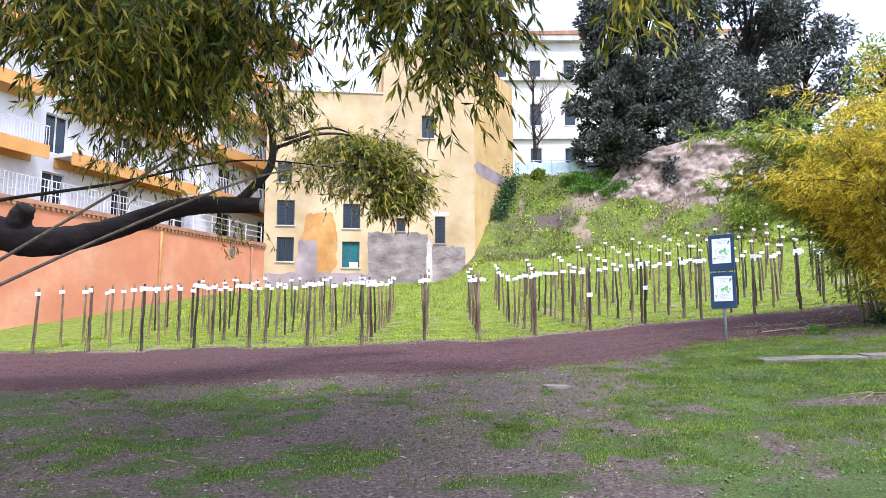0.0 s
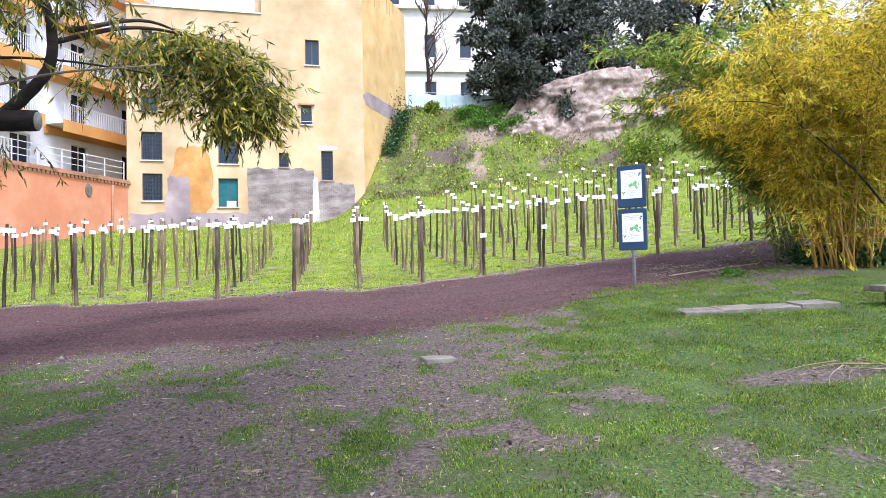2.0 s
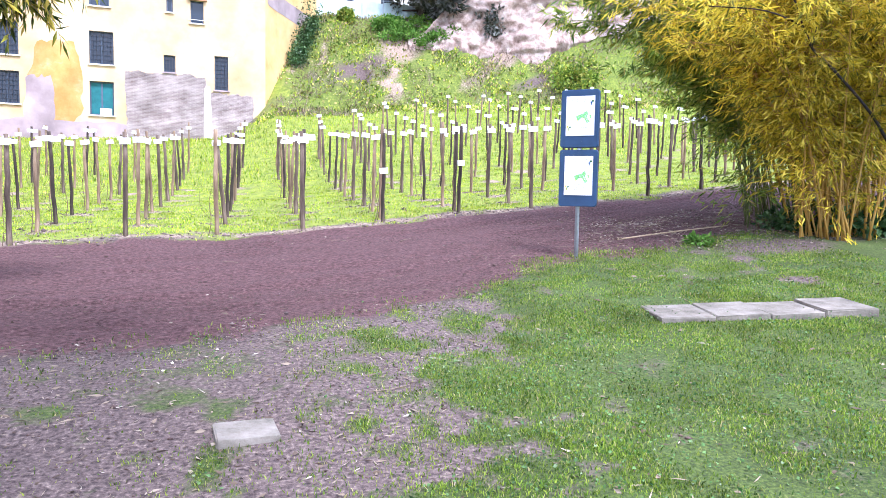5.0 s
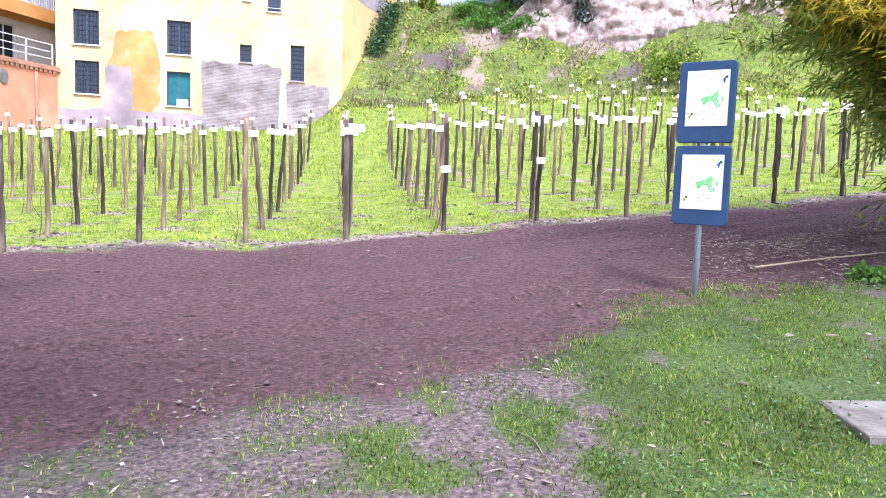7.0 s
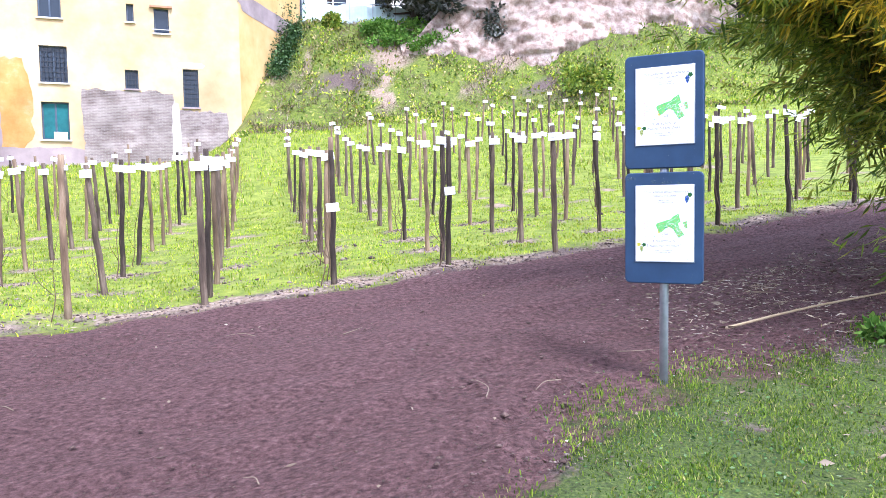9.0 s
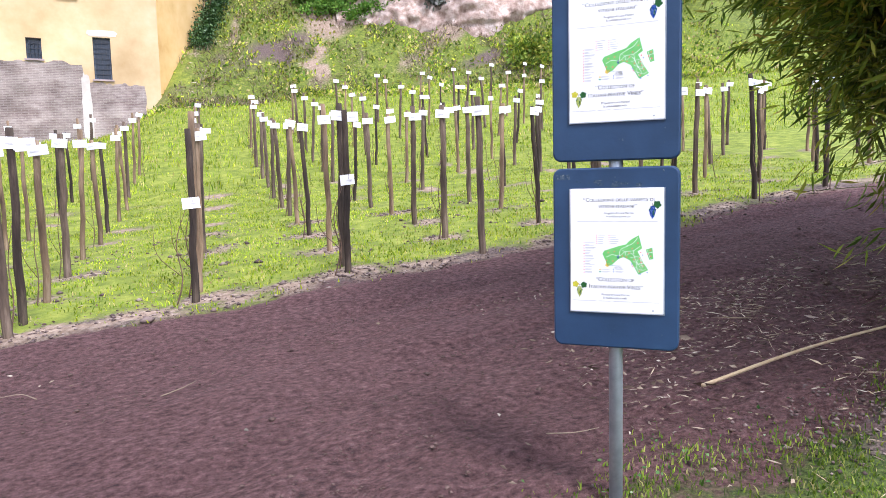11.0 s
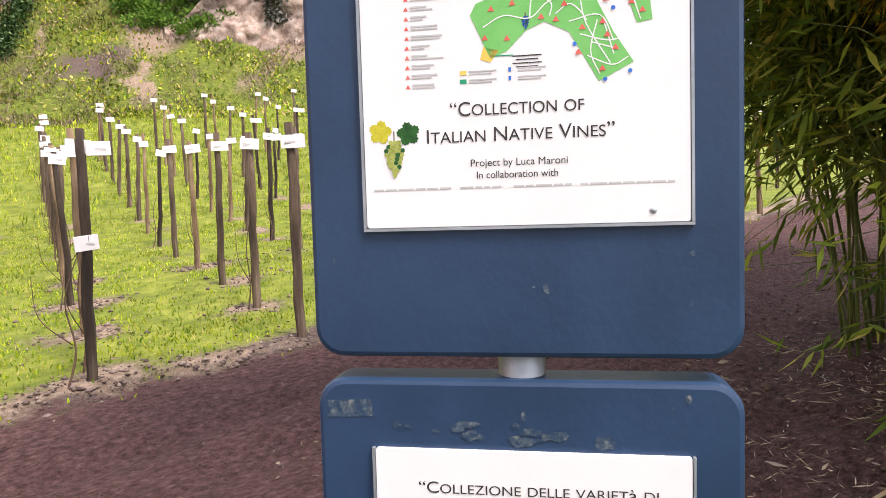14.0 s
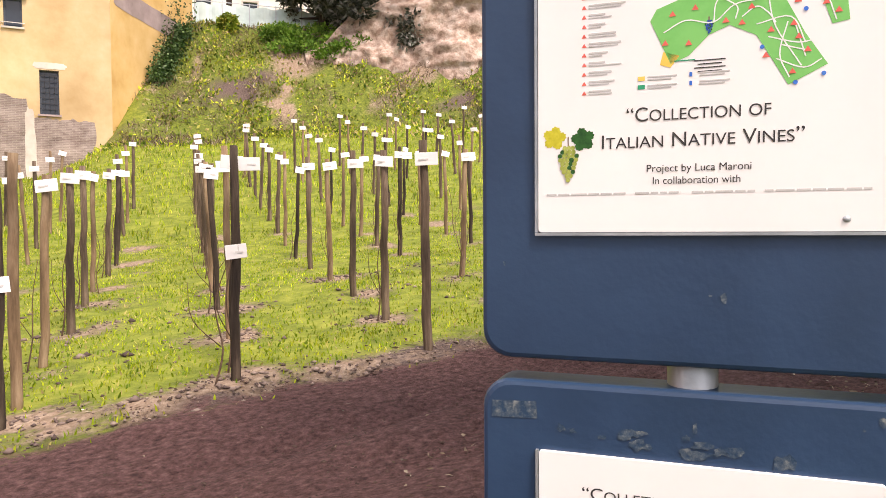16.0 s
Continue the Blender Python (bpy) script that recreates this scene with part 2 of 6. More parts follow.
MAT = dict(
    ground=ground_material(),
    lawn=material("lawn_blade", [(0.0, (0.035, 0.08, 0.009)), (0.45, (0.125, 0.21, 0.016)), (0.85, (0.245, 0.31, 0.032)), (0.98, (0.36, 0.31, 0.14))], source="island", bump=0, translucent=0.3, mottle=0.45, mottle_scale=1.6),
    meadow=material("meadow_blade", [(0.0, (0.1, 0.19, 0.014)), (0.5, (0.275, 0.375, 0.014)), (0.85, (0.43, 0.48, 0.03)), (0.97, (0.48, 0.39, 0.18))], source="island", bump=0, translucent=0.25, mottle=0.45, mottle_scale=1.1),
    weed=material("weed_leaf", [(0.0, (0.07, 0.14, 0.02)), (0.35, (0.2, 0.3, 0.03)), (0.65, (0.5, 0.55, 0.04)), (0.85, (0.42, 0.34, 0.17)), (1.0, (0.5, 0.4, 0.22))], source="island", bump=0, translucent=0.2, mottle=0.7, mottle_scale=0.45),
    stake=material("stake_wood", [(0.25, (0.025, 0.018, 0.014)), (0.5, (0.1, 0.072, 0.052)), (0.75, (0.25, 0.195, 0.145))], 12, 0.9, 0.6, 40, stretch=(1, 1, 0.14), source="object_noise", mottle=0.45, mottle_scale=1.3),
    stake_tan=material("split_chestnut", [(0.25, (0.06, 0.038, 0.022)), (0.5, (0.19, 0.13, 0.08)), (0.75, (0.36, 0.28, 0.19))], 12, 0.9, 0.6, 40, stretch=(1, 1, 0.14), source="object_noise", mottle=0.4, mottle_scale=1.3),
    stake_dark=material("tarred_stake", [(0.25, (0.012, 0.009, 0.008)), (0.5, (0.04, 0.029, 0.022)), (0.75, (0.13, 0.1, 0.075))], 12, 0.9, 0.6, 40, stretch=(1, 1, 0.14), source="object_noise", mottle=0.4, mottle_scale=1.3),
    tag=material("white_plate", [(0.3, (0.72, 0.74, 0.78)), (0.7, (0.86, 0.87, 0.88))], 6, 0.5, 0),
    ink=material("dark_ink", [(0.4, (0.03, 0.03, 0.035)), (0.6, (0.05, 0.05, 0.05))], 30, 0.7, 0, mottle=0),
    grey_ink=material("grey_ink", [(0.4, (0.48, 0.48, 0.49)), (0.6, (0.56, 0.56, 0.57))], 30, 0.7, 0, mottle=0),
    shoot=material("vine_shoot", [(0.3, (0.06, 0.04, 0.03)), (0.7, (0.16, 0.1, 0.07))], 20, 0.9, 0),
    navy=material("navy_enamel", [(0.25, (0.012, 0.038, 0.088)), (0.5, (0.017, 0.047, 0.108)), (0.8, (0.024, 0.06, 0.125))], 3, 0.42, 0.04, 60, mottle=0.1, mottle_scale=6, spec=0.5),
    scuff=material("scuffed_enamel", [(0.4, (0.02, 0.05, 0.1)), (0.56, (0.07, 0.1, 0.135)), (0.72, (0.22, 0.24, 0.24))], 110, 0.7, 0.1),
    steel=material("galvanised_steel", [(0.3, (0.3, 0.34, 0.38)), (0.7, (0.46, 0.5, 0.54))], 12, 0.45, 0.08, 50, metal=0.6),
    paper=material("white_sheet", [(0.3, (0.8, 0.81, 0.83)), (0.7, (0.88, 0.88, 0.89))], 3, 0.35, 0, mottle=0.02, spec=0.5),
    map_green=material("map_green", [(0.4, (0.15, 0.5, 0.13)), (0.6, (0.19, 0.56, 0.16))], 20, 0.4, 0, mottle=0.05),
    map_dark=material("map_dark_green", [(0.4, (0.01, 0.3, 0.16)), (0.6, (0.012, 0.34, 0.18))], 20, 0.4, 0, mottle=0),
    map_red=material("map_red", [(0.4, (0.72, 0.12, 0.1)), (0.6, (0.78, 0.16, 0.13))], 20, 0.4, 0, mottle=0),
    map_yellow=material("map_yellow", [(0.4, (0.8, 0.55, 0.1)), (0.6, (0.85, 0.6, 0.14))], 20, 0.4, 0, mottle=0),
    map_blue=material("map_blue", [(0.4, (0.03, 0.15, 0.6)), (0.6, (0.05, 0.2, 0.66))], 20, 0.4, 0, mottle=0),
    leaf_yellow=material("print_yellow_leaf", [(0.3, (0.45, 0.42, 0.02)), (0.7, (0.65, 0.6, 0.06))], 150, 0.4, 0, mottle=0),
    leaf_dark=material("print_dark_leaf", [(0.3, (0.01, 0.06, 0.015)), (0.7, (0.03, 0.14, 0.03))], 150, 0.4, 0, mottle=0),
    grape_pale=material("print_pale_grape", [(0.3, (0.2, 0.25, 0.03)), (0.7, (0.5, 0.55, 0.15))], 160, 0.4, 0, mottle=0),
    grape_blue=material("print_blue_grape", [(0.3, (0.01, 0.03, 0.2)), (0.7, (0.03, 0.1, 0.45))], 160, 0.4, 0, mottle=0),
    cream=material("cream_plaster", [(0.25, (0.48, 0.33, 0.165)), (0.5, (0.54, 0.405, 0.235)), (0.75, (0.58, 0.47, 0.315))], 0.5, 0.95, 0.25, 8, mottle=0.18, mottle_scale=0.25),
    yellow=material("yellow_plaster", [(0.25, (0.56, 0.33, 0.11)), (0.5, (0.64, 0.43, 0.18)), (0.75, (0.68, 0.5, 0.26))], 0.6, 0.95, 0.25, 8, mottle=0.12, mottle_scale=0.3),
    ochre=material("ochre_patch", [(0.3, (0.46, 0.2, 0.05)), (0.55, (0.5, 0.27, 0.09)), (0.75, (0.54, 0.39, 0.22))], 1.1, 0.95, 0.3, 10),
    damp=material("damp_plaster", [(0.3, (0.27, 0.21, 0.22)), (0.6, (0.36, 0.29, 0.29)), (0.8, (0.48, 0.4, 0.35))], 0.9, 0.95, 0.3, 10),
    lime=material("lime_streak", [(0.3, (0.5, 0.45, 0.4)), (0.7, (0.62, 0.58, 0.54))], 2, 0.95, 0.3, 10),
    terracotta=material("orange_plaster", [(0.25, (0.52, 0.19, 0.095)), (0.5, (0.6, 0.25, 0.135)), (0.74, (0.68, 0.38, 0.24))], 0.35, 0.95, 0.25, 8, mottle=0.12, mottle_scale=0.2),
    white_wall=material("white_render", [(0.3, (0.72, 0.7, 0.74)), (0.7, (0.84, 0.83, 0.85))], 0.6, 0.95, 0.15, 8, mottle=0.08),
    orange_band=material("orange_fascia", [(0.3, (0.6, 0.27, 0.07)), (0.7, (0.64, 0.35, 0.12))], 0.6, 0.9, 0.15, 8, mottle=0.1),
    pale_stone=material("pale_facade", [(0.3, (0.7, 0.66, 0.6)), (0.7, (0.8, 0.77, 0.72))], 0.5, 0.95, 0.2, 6, mottle=0.1),
    tuff=material("tuff_rock", [(0.28, (0.13, 0.085, 0.065)), (0.42, (0.26, 0.185, 0.15)), (0.55, (0.36, 0.285, 0.245)), (0.7, (0.47, 0.405, 0.37))], 2.4, 0.95, 1.0, 9, mottle=0.4, mottle_scale=0.5),
    tile=material("roof_tile", [(0.3, (0.3, 0.14, 0.08)), (0.7, (0.45, 0.25, 0.15))], 3, 0.9, 0.4, 10),
    shutter=material("window_paint", [(0.3, (0.05, 0.07, 0.1)), (0.7, (0.09, 0.11, 0.15))], 3, 0.6, 0),
    iron=material("black_iron", [(0.3, (0.02, 0.022, 0.03)), (0.7, (0.04, 0.042, 0.05))], 6, 0.6, 0),
    rail=material("white_rail", [(0.3, (0.6, 0.58, 0.58)), (0.7, (0.7, 0.68, 0.68))], 6, 0.6, 0),
    green_blind=material("green_panel", [(0.3, (0.01, 0.09, 0.1)), (0.7, (0.02, 0.14, 0.15))], 3, 0.6, 0),
    bark=material("dark_bark", [(0.25, (0.01, 0.008, 0.008)), (0.5, (0.03, 0.022, 0.02)), (0.8, (0.075, 0.055, 0.048))], 6, 0.95, 0.9, 22, stretch=(0.35, 1, 1)),
    cut=material("sawn_wood", [(0.3, (0.3, 0.28, 0.25)), (0.7, (0.42, 0.4, 0.37))], 20, 0.9, 0.2),
    twig=material("tan_twig", [(0.3, (0.13, 0.09, 0.065)), (0.7, (0.29, 0.23, 0.18))], 12, 0.9, 0.2),
    willow=material("narrow_leaf", [(0.0, (0.015, 0.03, 0.008)), (0.4, (0.12, 0.17, 0.022)), (0.75, (0.42, 0.38, 0.04)), (1.0, (0.66, 0.5, 0.07))], source="island", bump=0, translucent=0.42, mottle=0.5, mottle_scale=0.8, rough=0.6),
    bamboo_leaf=material("yellow_bamboo_leaf", [(0.0, (0.08, 0.1, 0.012)), (0.3, (0.42, 0.38, 0.02)), (0.6, (0.82, 0.64, 0.03)), (1.0, (0.9, 0.74, 0.1))], source="island", bump=0, translucent=0.5, mottle=0.5, mottle_scale=0.7, rough=0.6),
    bamboo_green=material("green_bamboo_leaf", [(0.0, (0.06, 0.12, 0.015)), (0.5, (0.2, 0.3, 0.03)), (0.85, (0.38, 0.44, 0.05)), (1.0, (0.55, 0.46, 0.1))], source="island", bump=0, translucent=0.33, mottle=0.4, mottle_scale=0.9, rough=0.5),
    cane=material("golden_cane", [(0.25, (0.22, 0.12, 0.025)), (0.5, (0.42, 0.25, 0.05)), (0.8, (0.55, 0.4, 0.13))], 6, 0.45, 0.1, 30, stretch=(1, 1, 0.3)),
    green_cane=material("green_cane", [(0.25, (0.06, 0.09, 0.02)), (0.7, (0.16, 0.19, 0.05))], 6, 0.45, 0.1, 30),
    dry_cane=material("dry_cane", [(0.25, (0.22, 0.15, 0.08)), (0.5, (0.36, 0.27, 0.16)), (0.8, (0.5, 0.42, 0.3))], 14, 0.6, 0.2, 40),
    ivy=material("ivy_leaf", [(0.0, (0.018, 0.05, 0.016)), (0.6, (0.05, 0.11, 0.03)), (1.0, (0.12, 0.2, 0.07))], source="island", bump=0, rough=0.4, mottle=0.3, translucent=0.15),
    evergreen=material("evergreen_leaf", [(0.0, (0.03, 0.038, 0.028)), (0.5, (0.08, 0.092, 0.07)), (0.85, (0.16, 0.165, 0.145)), (1.0, (0.32, 0.31, 0.3))], source="island", bump=0, translucent=0.15, mottle=0.45, mottle_scale=0.35),
    bright_leaf=material("fresh_leaf", [(0.0, (0.05, 0.13, 0.015)), (0.6, (0.12, 0.25, 0.03)), (1.0, (0.2, 0.32, 0.05))], source="island", bump=0, translucent=0.3, mottle=0.4),
    clover=material("clover_leaf", [(0.0, (0.04, 0.1, 0.025)), (0.5, (0.09, 0.18, 0.05)), (0.9, (0.14, 0.24, 0.08)), (1.0, (0.22, 0.27, 0.16))], source="island", bump=0, rough=0.75, mottle=0.3, translucent=0.2),
    straw=material("pale_straw", [(0.0, (0.3, 0.23, 0.14)), (0.5, (0.48, 0.4, 0.27)), (1.0, (0.66, 0.6, 0.46))], source="island", bump=0, mottle=0.2),
    litter=material("dry_leaf", [(0.0, (0.07, 0.047, 0.034)), (0.5, (0.2, 0.15, 0.105)), (0.9, (0.3, 0.245, 0.18)), (1.0, (0.5, 0.44, 0.36))], source="island", bump=0, mottle=0.2),
    clod=material("soil_clod", [(0.3, (0.05, 0.03, 0.025)), (0.7, (0.15, 0.1, 0.085))], 20, 0.95, 0.5, 60),
    crumb=material("dry_crumb", [(0.0, (0.06, 0.042, 0.038)), (0.5, (0.13, 0.095, 0.085)), (1.0, (0.26, 0.205, 0.175))], source="island", bump=0, mottle=0.2),
    stone=material("grey_stone", [(0.3, (0.1, 0.088, 0.068)), (0.5, (0.17, 0.15, 0.122)), (0.75, (0.26, 0.235, 0.2))], 6, 0.9, 0.5, 40, mottle=0.2, mottle_scale=2),
    fence_net=material("pale_blue_screen", [(0.3, (0.42, 0.55, 0.58)), (0.7, (0.55, 0.66, 0.68))], 1.5, 0.7, 0.1),
)


def brick_material():
    m = material("weathered_brick", [(0.38, (0.13, 0.095, 0.09)), (0.6, (0.42, 0.36, 0.33))], 0.9, 0.95, 0, mottle=0.5, mottle_scale=0.6, stretch=(1, 1, 1.6))
    t, n = m.node_tree, m.node_tree.nodes
    b = n["Principled BSDF"]
    tc, br, mp = n.new("ShaderNodeTexCoord"), n.new("ShaderNodeTexBrick"), n.new("ShaderNodeMapping")
    mp.inputs["Rotation"].default_value = (radians(90), 0, 0)
    t.links.new(tc.outputs["Object"], mp.inputs["Vector"])
    t.links.new(mp.outputs[0], br.inputs["Vector"])
    br.inputs["Scale"].default_value, br.inputs["Brick Width"].default_value, br.inputs["Row Height"].default_value = 1.0, 0.27, 0.075
    br.inputs["Mortar Size"].default_value, br.inputs["Bias"].default_value = 0.012, -0.1
    br.inputs["Color1"].default_value, br.inputs["Color2"].default_value = (0.2, 0.15, 0.14, 1), (0.36, 0.29, 0.27, 1)
    br.inputs["Mortar"].default_value = (0.46, 0.41, 0.37, 1)
    old = b.inputs["Base Color"].links[0].from_socket
    mx = n.new("ShaderNodeMix")
    mx.data_type = "RGBA"
    mx.inputs[0].default_value = 0.42
    t.links.new(old, mx.inputs[6])
    t.links.new(br.outputs[0], mx.inputs[7])
    t.links.new(mx.outputs[2], b.inputs["Base Color"])
    u = n.new("ShaderNodeBump")
    u.inputs["Strength"].default_value, u.inputs["Distance"].default_value, u.invert = 0.8, 0.02, True
    t.links.new(br.outputs["Fac"], u.inputs["Height"])
    t.links.new(u.outputs[0], b.inputs["Normal"])
    return m


MAT["brick"] = brick_material()


def glass_material():
    m = bpy.data.materials.new("window_glass")
    m.use_nodes = True
    b = m.node_tree.nodes["Principled BSDF"]
    b.inputs["Base Color"].default_value = (0.02, 0.03, 0.045, 1)
    b.inputs["Roughness"].default_value = 0.08
    return m


MAT["glass"] = glass_material()


# ---- mesh helpers ----
def mesh_object(name, verts, faces, mat, parent=None, label="", smooth=False):
    me = bpy.data.meshes.new(name)
    verts = np.asarray(verts, dtype=np.float32).reshape(-1, 3)
    if isinstance(faces, np.ndarray):
        k = faces.shape[1]
        me.vertices.add(len(verts))
        me.vertices.foreach_set("co", verts.ravel())
        me.loops.add(faces.size)
        me.loops.foreach_set("vertex_index", faces.astype(np.int32).ravel())
        me.polygons.add(len(faces))
        me.polygons.foreach_set("loop_start", np.arange(0, faces.size, k, dtype=np.int32))
        me.update(calc_edges=True)
        me.validate()
    else:
        me.from_pydata(verts.tolist(), [], faces)
    if smooth:
        me.polygons.foreach_set("use_smooth", np.ones(len(me.polygons), dtype=bool))
    me.materials.append(MAT[mat] if isinstance(mat, str) else mat)
    ob = new(name, me)
    if parent is not None:
        ob.parent = parent
    if label:
        ob["label"] = label
    return ob


def part(name, bm, mat, parent=None, label="", smooth=False):
    me = bpy.data.meshes.new(name)
    bm.to_mesh(me)
    bm.free()
    if smooth:
        me.polygons.foreach_set("use_smooth", np.ones(len(me.polygons), dtype=bool))
    me.materials.append(MAT[mat])
    ob = new(name, me)
    if parent is not None:
        ob.parent = parent
    if label:
        ob["label"] = label
    return ob


def thing(name, m, label, category, group="", kind=""):
    ob = new(name)
    ob.matrix_world = m
    return tagged(ob, label, category, group, kind)


def box_bm(x0, y0, z0, x1, y1, z1, bevel=0.0, segments=1):
    bm = bmesh.new()
    bmesh.ops.create_cube(bm, size=1, matrix=Matrix.Translation(((x0 + x1) / 2, (y0 + y1) / 2, (z0 + z1) / 2)) @ Matrix.Diagonal((x1 - x0, y1 - y0, z1 - z0, 1)))
    if bevel:
        bmesh.ops.bevel(bm, geom=bm.edges[:], offset=bevel, segments=segments, affect="EDGES", profile=0.5)
    return bm


def boxes(name, list_of_boxes, mat, parent=None, label=""):
    """Bars or slats of one grille or rail joined into one mesh; each box is (x0, y0, z0, x1, y1, z1)."""
    v, f = [], []
    for x0, y0, z0, x1, y1, z1 in list_of_boxes:
        k = len(v)
        v += [(x0, y0, z0), (x1, y0, z0), (x1, y1, z0), (x0, y1, z0), (x0, y0, z1), (x1, y0, z1), (x1, y1, z1), (x0, y1, z1)]
        f += [tuple(k + i for i in q) for q in ((3, 2, 1, 0), (4, 5, 6, 7), (0, 1, 5, 4), (1, 2, 6, 5), (2, 3, 7, 6), (3, 0, 4, 7))]
    return mesh_object(name, v, f, mat, parent, label)


def tube(points, radii, sides=7, rough=0.0, start=0, cap=True):
    """Verts and faces of a tapered, bent limb through the points."""
    p = np.asarray(points, float)
    r = np.broadcast_to(np.asarray(radii, float), (len(p),))
    d = np.gradient(p, axis=0)
    d /= np.linalg.norm(d, axis=1)[:, None] + 1e-9
    ref = np.array([0.31, 0.95, 0.05]) if abs(d[0] @ np.array([0.31, 0.95, 0.05])) < 0.9 else np.array([1.0, 0, 0])
    a = np.cross(d, ref)
    a /= np.linalg.norm(a, axis=1)[:, None]
    b = np.cross(d, a)
    w = np.linspace(0, 2 * np.pi, sides, endpoint=False)
    rr = r[:, None] * (1 + rough * rng.uniform(-1, 1, (len(p), sides)))
    v = (p[:, None] + rr[..., None] * (np.cos(w)[None, :, None] * a[:, None] + np.sin(w)[None, :, None] * b[:, None])).reshape(-1, 3)
    f = []
    for i in range(len(p) - 1):
        for j in range(sides):
            k = (j + 1) % sides
            f.append((start + i * sides + j, start + i * sides + k, start + (i + 1) * sides + k, start + (i + 1) * sides + j))
    if cap:
        f.append(tuple(start + (len(p) - 1) * sides + j for j in range(sides)))
        f.append(tuple(start + j for j in range(sides))[::-1])
    return v.tolist(), f


def tubes(name, limbs, mat, parent=None, label="", sides=7, rough=0.0):
    v, f = [], []
    for pts, rad in limbs:
        a, b = tube(pts, rad, sides, rough, len(v))
        v += a
        f += b
    return mesh_object(name, v, f, mat, parent, label, smooth=True)


def bend(points, n=12):
    """A smooth line through a few points."""
    p = np.asarray(points, float)
    q = np.vstack([2 * p[0] - p[1], p, 2 * p[-1] - p[-2]])
    out = []
    for i in range(1, len(q) - 2):
        for u in np.linspace(0, 1, n, endpoint=False):
            out.append(0.5 * (2 * q[i] + (q[i + 1] - q[i - 1]) * u + (2 * q[i - 1] - 5 * q[i] + 4 * q[i + 1] - q[i + 2]) * u**2 + (3 * q[i] - q[i - 1] - 3 * q[i + 1] + q[i + 2]) * u**3))
    out.append(p[-1])
    return np.array(out)


def leaf_mesh(base, way, length, width, fold=0.25):
    """Verts and faces of many lance-shaped leaves, each of two folded halves."""
    n = len(base)
    way = way / (np.linalg.norm(way, axis=1)[:, None] + 1e-9)
    side = np.cross(way, rng.normal(size=(n, 3)))
    side /= np.linalg.norm(side, axis=1)[:, None] + 1e-9
    up = np.cross(side, way)
    L, W = length[:, None], width[:, None]
    mid = base + way * L * 0.42 - up * W * fold
    v = np.stack([base, mid + side * W * 0.5 + up * W * fold * 2, base + way * L, mid - side * W * 0.5 + up * W * fold * 2], 1)
    k = np.arange(n)[:, None] * 4
    f = np.concatenate([k + [[0, 1, 2]], k + [[0, 2, 3]]], 0)
    return v.reshape(-1, 3), f


def unit(n):
    d = rng.normal(size=(n, 3))
    return d / np.linalg.norm(d, axis=1)[:, None]


def leaves(name, base, way, length, width, mat, parent=None, label=""):
    v, f = leaf_mesh(np.asarray(base), np.asarray(way), np.asarray(length), np.asarray(width))
    return mesh_object(name, v, f, mat, parent, label)


# ---- the ground ----
def step(a, b, v):
    v = np.clip((v - a) / (b - a), 0, 1)
    return v * v * (3 - 2 * v)


LATTICE = np.random.default_rng(3).uniform(-1, 1, (256, 256))


def bumps(x, y, size):
    """Smooth chance relief between -1 and 1, with bumps of that size in metres."""
    u, v = np.asarray(x, float) / size + 57.3, np.asarray(y, float) / size + 91.7
    i, j = np.floor(u).astype(int), np.floor(v).astype(int)
    a, b = u - i, v - j
    a, b = a * a * (3 - 2 * a), b * b * (3 - 2 * b)
    g = lambda p, q: LATTICE[p % 256, q % 256]
    return g(i, j) * (1 - a) * (1 - b) + g(i + 1, j) * a * (1 - b) + g(i, j + 1) * (1 - a) * b + g(i + 1, j + 1) * a * b


def height(x, y):
    """The lie of the land: a gentle slope up to the vines, a steep bank behind them and a terrace on top."""
    x, y = np.asarray(x, float), np.asarray(y, float)
    xc, yc = np.clip(x, -25, 32), np.clip(y, -6, 60)
    z = 0.17 + 0.076 * yc + 0.085 * np.maximum(0, xc - 0.5) * (0.55 + 0.45 * step(8, 18, yc)) + 0.03 * np.minimum(0, xc)
    z = z + step(25, 47, yc) * (1.6 + 1.4 * step(-2, 2, xc))
    toe = 46.0 - 4.0 * step(8, 24, xc)
    over = np.maximum(0, yc - toe)
    bank = 0.95 * over * over / (over + 1.2)
    top = 15.2
    z2 = z + bank * step(-1.5, 2.5, xc)
    z2 = np.where(z2 > top - 1.5, top - 1.5 + 1.5 * (1 - np.exp(-(z2 - top + 1.5) / 1.5)), z2)
    rough = step(40, 47, yc) * step(-1, 3, xc) * (1 - step(14.0, 15.2, z2))
    return z2 + rough * (0.35 * bumps(x, y, 2.1) + 0.15 * bumps(x, y, 0.7)) + 0.035 * bumps(x, y, 1.3) + 0.018 * bumps(x, y, 0.45)


def south_edge(x):
    return np.interp(x, [-30, -8, -4.6, -3.4, -1.3, 1.2, 2.8, 3.8, 4.9, 6.2, 7.3, 9, 13, 20], [11.5, 10.4, 10.1, 10.7, 10.6, 11.2, 11.4, 12.0, 13.15, 13.35, 13.7, 14.2, 15.2, 17])


def north_edge(x):
    return np.interp(x, [-30, -15, -4, 1.4, 3.5, 6, 10.3, 14, 20], [20.0, 18.5, 16.9, 17.4, 17.6, 18.0, 18.85, 19.5, 21])


